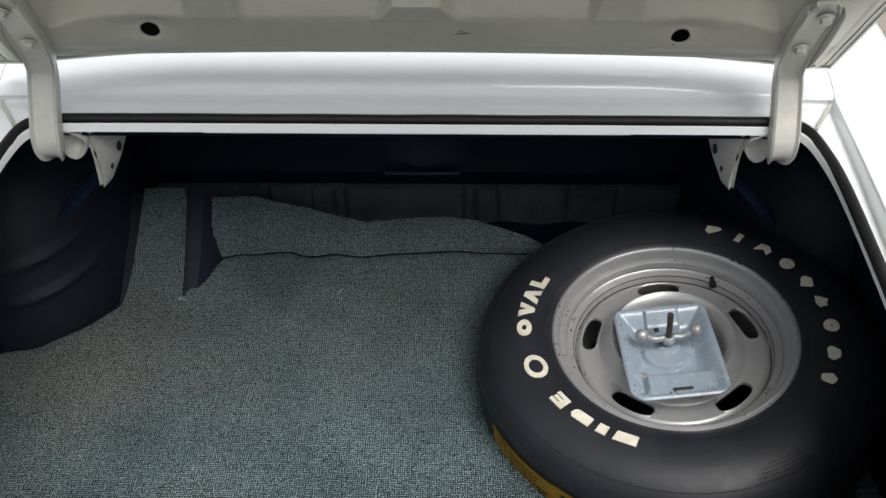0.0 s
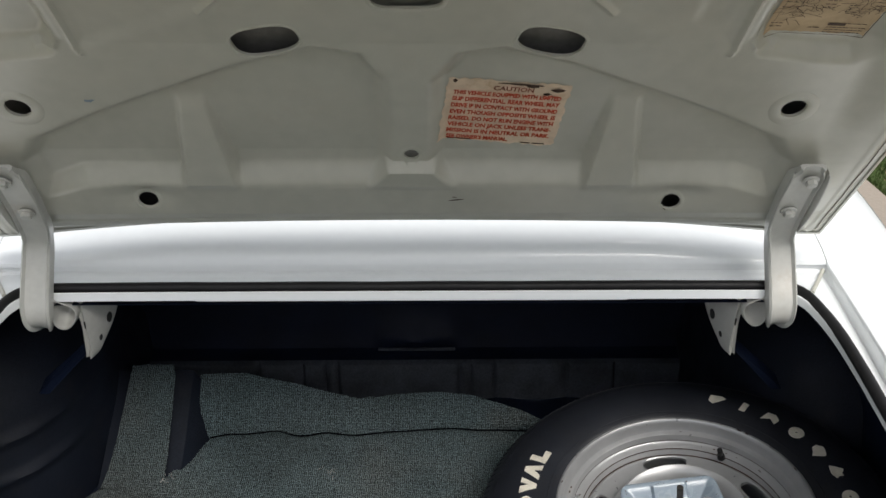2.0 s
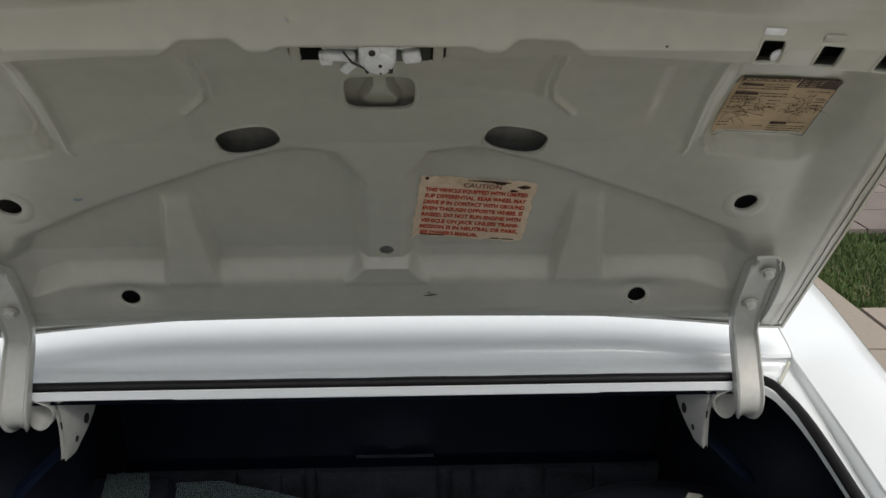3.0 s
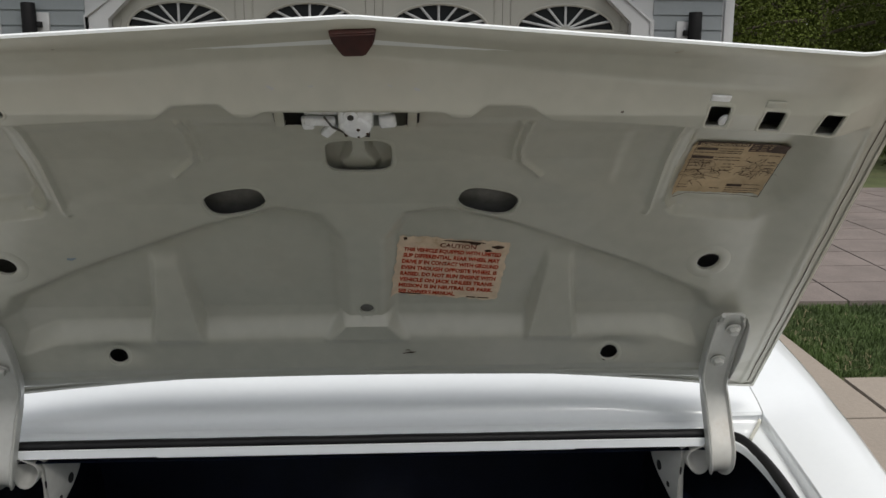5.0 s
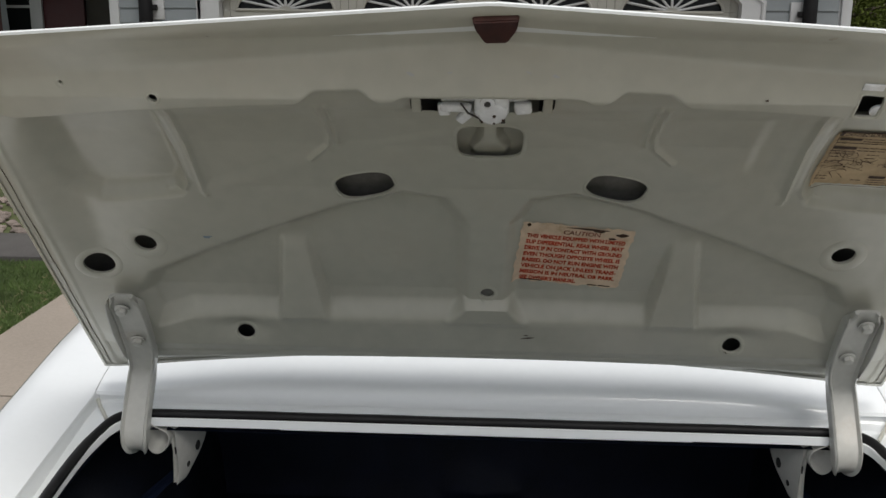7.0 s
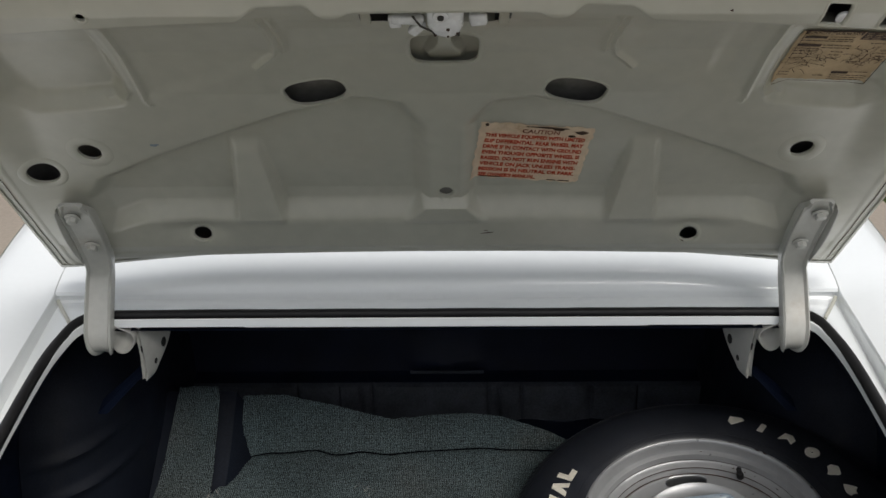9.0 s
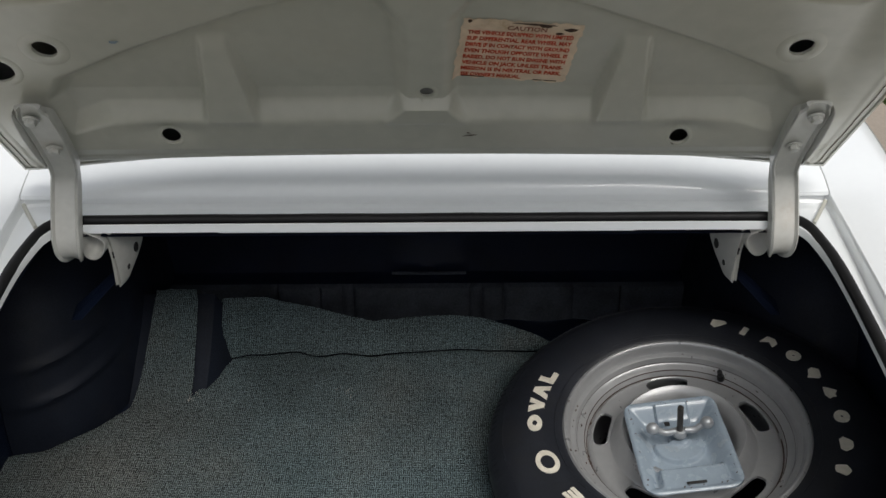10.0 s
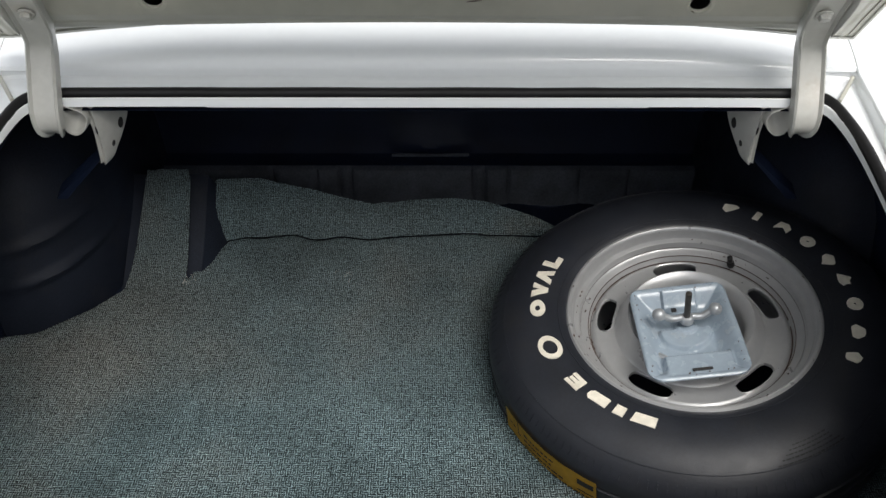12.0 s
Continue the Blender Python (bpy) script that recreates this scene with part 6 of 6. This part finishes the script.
def build_wall_lamp(x, sx, z):
    lamp = thing("wall_lamp", "black cylindrical wall lamp on a white mounting block", "wall lamp", "lamps beside the garage door")
    part("mounting_block", box((0.11, 0.03, 0.22), pose(x + sx * 0.10, HY - 0.025, z + 0.02), 0.006), TRIM, lamp, "white block")
    bm = cyl(0.062, 0.42, pose(x, HY - 0.10, z), 24, bevel=0.006)
    part("lamp_body", bm, BLACKMETAL, lamp)
    part("bracket", box((0.10, 0.05, 0.05), pose(x + sx * 0.05, HY - 0.07, z + 0.02), 0.006), BLACKMETAL, lamp)
    return lamp


build_wall_lamp(-3.26, 1, 1.985)
build_wall_lamp(2.91, -1, 1.95)
# recessed porch with red door and a window
PY = 8.6
wall_box("porch_wall", -7.5, -3.60, HF - 0.2, 3.0, PY, PY + 0.1, DARKWALL, house)
wall_box("porch_side", -3.70, -3.60, HF - 0.2, 3.0, HY + 0.2, PY, DARKWALL, house)
wall_box("porch_ceiling", -7.5, -3.60, 2.9, 3.0, HY, PY, DARKWALL, house)
door = new("front_door")
door.parent = house
wall_box("door_leaf", -5.10, -4.62, HF, 2.45, PY - 0.06, PY - 0.005, REDDOOR, door, "dark red front door", 0.004)
wall_box("door_frame", -5.24, -5.10, HF, 2.55, PY - 0.09, PY - 0.002, TRIM, door, "white frame", 0.004)
win = new("porch_window")
win.parent = house
wall_box("pane", -6.30, -5.26, 0.9, 2.45, PY - 0.03, PY - 0.02, GLASS, win, "dark glass")
for z in (1.55, 2.10):
    wall_box("glazing_bar", -6.30, -5.26, z, z + 0.03, PY - 0.045, PY - 0.031, TRIM, win)
flag = thing("flag", "faded red and white striped flag hanging at the porch", "flag")
for k in range(7):
    bm = bmesh.new()
    pts = [(-5.78 + 0.055 * k + 0.015 * math.sin(z * 5), PY - 0.30 + 0.03 * math.sin(k * 1.7 + z * 3), 1.2 + z) for z in np.linspace(0, 1.2, 9)]
    nxt = [(-5.78 + 0.055 * (k + 1) + 0.015 * math.sin(z * 5), PY - 0.30 + 0.03 * math.sin((k + 1) * 1.7 + z * 3), 1.2 + z) for z in np.linspace(0, 1.2, 9)]
    a, b = [bm.verts.new(p) for p in pts], [bm.verts.new(p) for p in nxt]
    for i in range(8):
        bm.faces.new((a[i], b[i], b[i + 1], a[i + 1]))
    part("stripe", bm, REDDOOR if k % 2 else SIDING, flag)
part("pole", cyl(0.012, 2.2, pose(-5.80, PY - 0.30, 1.38), 12), BLACKMETAL, flag)
roof_bm = bmesh.new()
rv = [roof_bm.verts.new(p) for p in ((-7.6, 6.5, 2.98), (3.7, 6.5, 2.98), (3.7, 10.0, 4.4), (-7.6, 10.0, 4.4), (-7.6, 6.5, 3.10), (3.7, 6.5, 3.10), (3.7, 10.0, 4.52), (-7.6, 10.0, 4.52))]
for f in ((0, 1, 2, 3), (7, 6, 5, 4), (0, 4, 5, 1), (1, 5, 6, 2), (2, 6, 7, 3), (3, 7, 4, 0)):
    roof_bm.faces.new([rv[i] for i in f])
part("roof", roof_bm, ROOFING, house, "dark shingle roof", smooth=False)


# ---- trees beyond the house corner ----
def build_tree(x, y, height, spread, seed, leaves=34000):
    tree = thing("tree", "leafy green tree with spreading branches behind the house", "tree", "trees beyond the house")
    rng = random.Random(seed)
    z0 = ground_z(y)
    trunk = [(x, y, z0 - 0.05), (x + 0.1, y, z0 + height * 0.25), (x - 0.05, y + 0.1, z0 + height * 0.55), (x, y, z0 + height * 0.8)]
    bm = bmesh.new()
    pts = spline(trunk, 12)
    rings = []
    for i, p in enumerate(pts):
        r = 0.17 * (1 - 0.85 * i / 11)
        rings.append([bm.verts.new((p[0] + r * math.cos(k * 0.785), p[1] + r * math.sin(k * 0.785), p[2])) for k in range(8)])
    for a, b in zip(rings[:-1], rings[1:]):
        for k in range(8):
            bm.faces.new((a[k], a[(k + 1) % 8], b[(k + 1) % 8], b[k]))
    part("trunk", bm, BARK, tree)
    tips = []
    for k in range(26):
        t = rng.uniform(0.10, 1.0)
        p = pts[min(11, int(t * 11))]
        a = rng.uniform(0, 6.28)
        l = spread * rng.uniform(0.5, 1.0) * (1 - 0.5 * t)
        q = (p[0] + l * math.cos(a), p[1] + l * math.sin(a), p[2] + l * rng.uniform(0.05, 0.5))
        mid = ((p[0] + q[0]) / 2, (p[1] + q[1]) / 2, (p[2] + q[2]) / 2 + 0.1)
        part("limb", tube_bm(spline([p, mid, q], 6), 0.028, 5), BARK, tree)
        for s in (0.45, 0.7, 0.85, 1.0):
            tips.append([p[i] + (q[i] - p[i]) * s for i in range(3)])
    npr = np.random.default_rng(seed)
    c = np.array(tips)[np.arange(leaves) % len(tips)] + npr.normal(0, 1, (leaves, 3)) * (0.36, 0.36, 0.26)
    a = npr.normal(0, 1, (leaves, 3))
    a /= np.linalg.norm(a, axis=1)[:, None]
    b = np.cross(a, npr.normal(0, 1, (leaves, 3)))
    b /= np.linalg.norm(b, axis=1)[:, None]
    s = npr.uniform(0.013, 0.032, (leaves, 1))
    verts = np.stack([c - a * s, c + b * s * 0.55, c + a * s, c - b * s * 0.55], 1).reshape(-1, 3).tolist()
    faces = [(4 * k, 4 * k + 1, 4 * k + 2, 4 * k + 3) for k in range(leaves)]
    tagged(sheet("crown", verts, faces, LEAF, tree, smooth=False), kind="stuff")


for k, (x, y, h, s) in enumerate(((4.6, 11.0, 5.0, 1.7), (6.2, 12.5, 6.0, 2.0), (7.9, 11.5, 5.4, 1.9), (5.4, 14.5, 7.0, 2.4), (8.4, 15.5, 7.2, 2.4), (10.4, 13.5, 6.5, 2.2))):
    build_tree(x, y, h, s, 40 + k)


# ---- dense far woods ----
rng = np.random.default_rng(77)
count = 120000
centre = np.stack([rng.uniform(2.5, 17, count), 17 + 2.5 * rng.random(count) ** 2, 0.2 + 8.5 * rng.random(count)], 1)
side_a = rng.normal(0, 1, (count, 3))
side_a /= np.linalg.norm(side_a, axis=1)[:, None]
side_b = np.cross(side_a, rng.normal(0, 1, (count, 3)))
side_b /= np.linalg.norm(side_b, axis=1)[:, None]
size = rng.uniform(0.06, 0.15, (count, 1))
leaf_verts = np.stack([centre - side_a * size, centre + side_b * size * 0.6, centre + side_a * size, centre - side_b * size * 0.6], 1).reshape(-1, 3)
tagged(sheet("far_woods", leaf_verts.tolist(), [(4 * k, 4 * k + 1, 4 * k + 2, 4 * k + 3) for k in range(count)], LEAF, smooth=False), "dense dark green woods behind the house", "woods", kind="stuff")
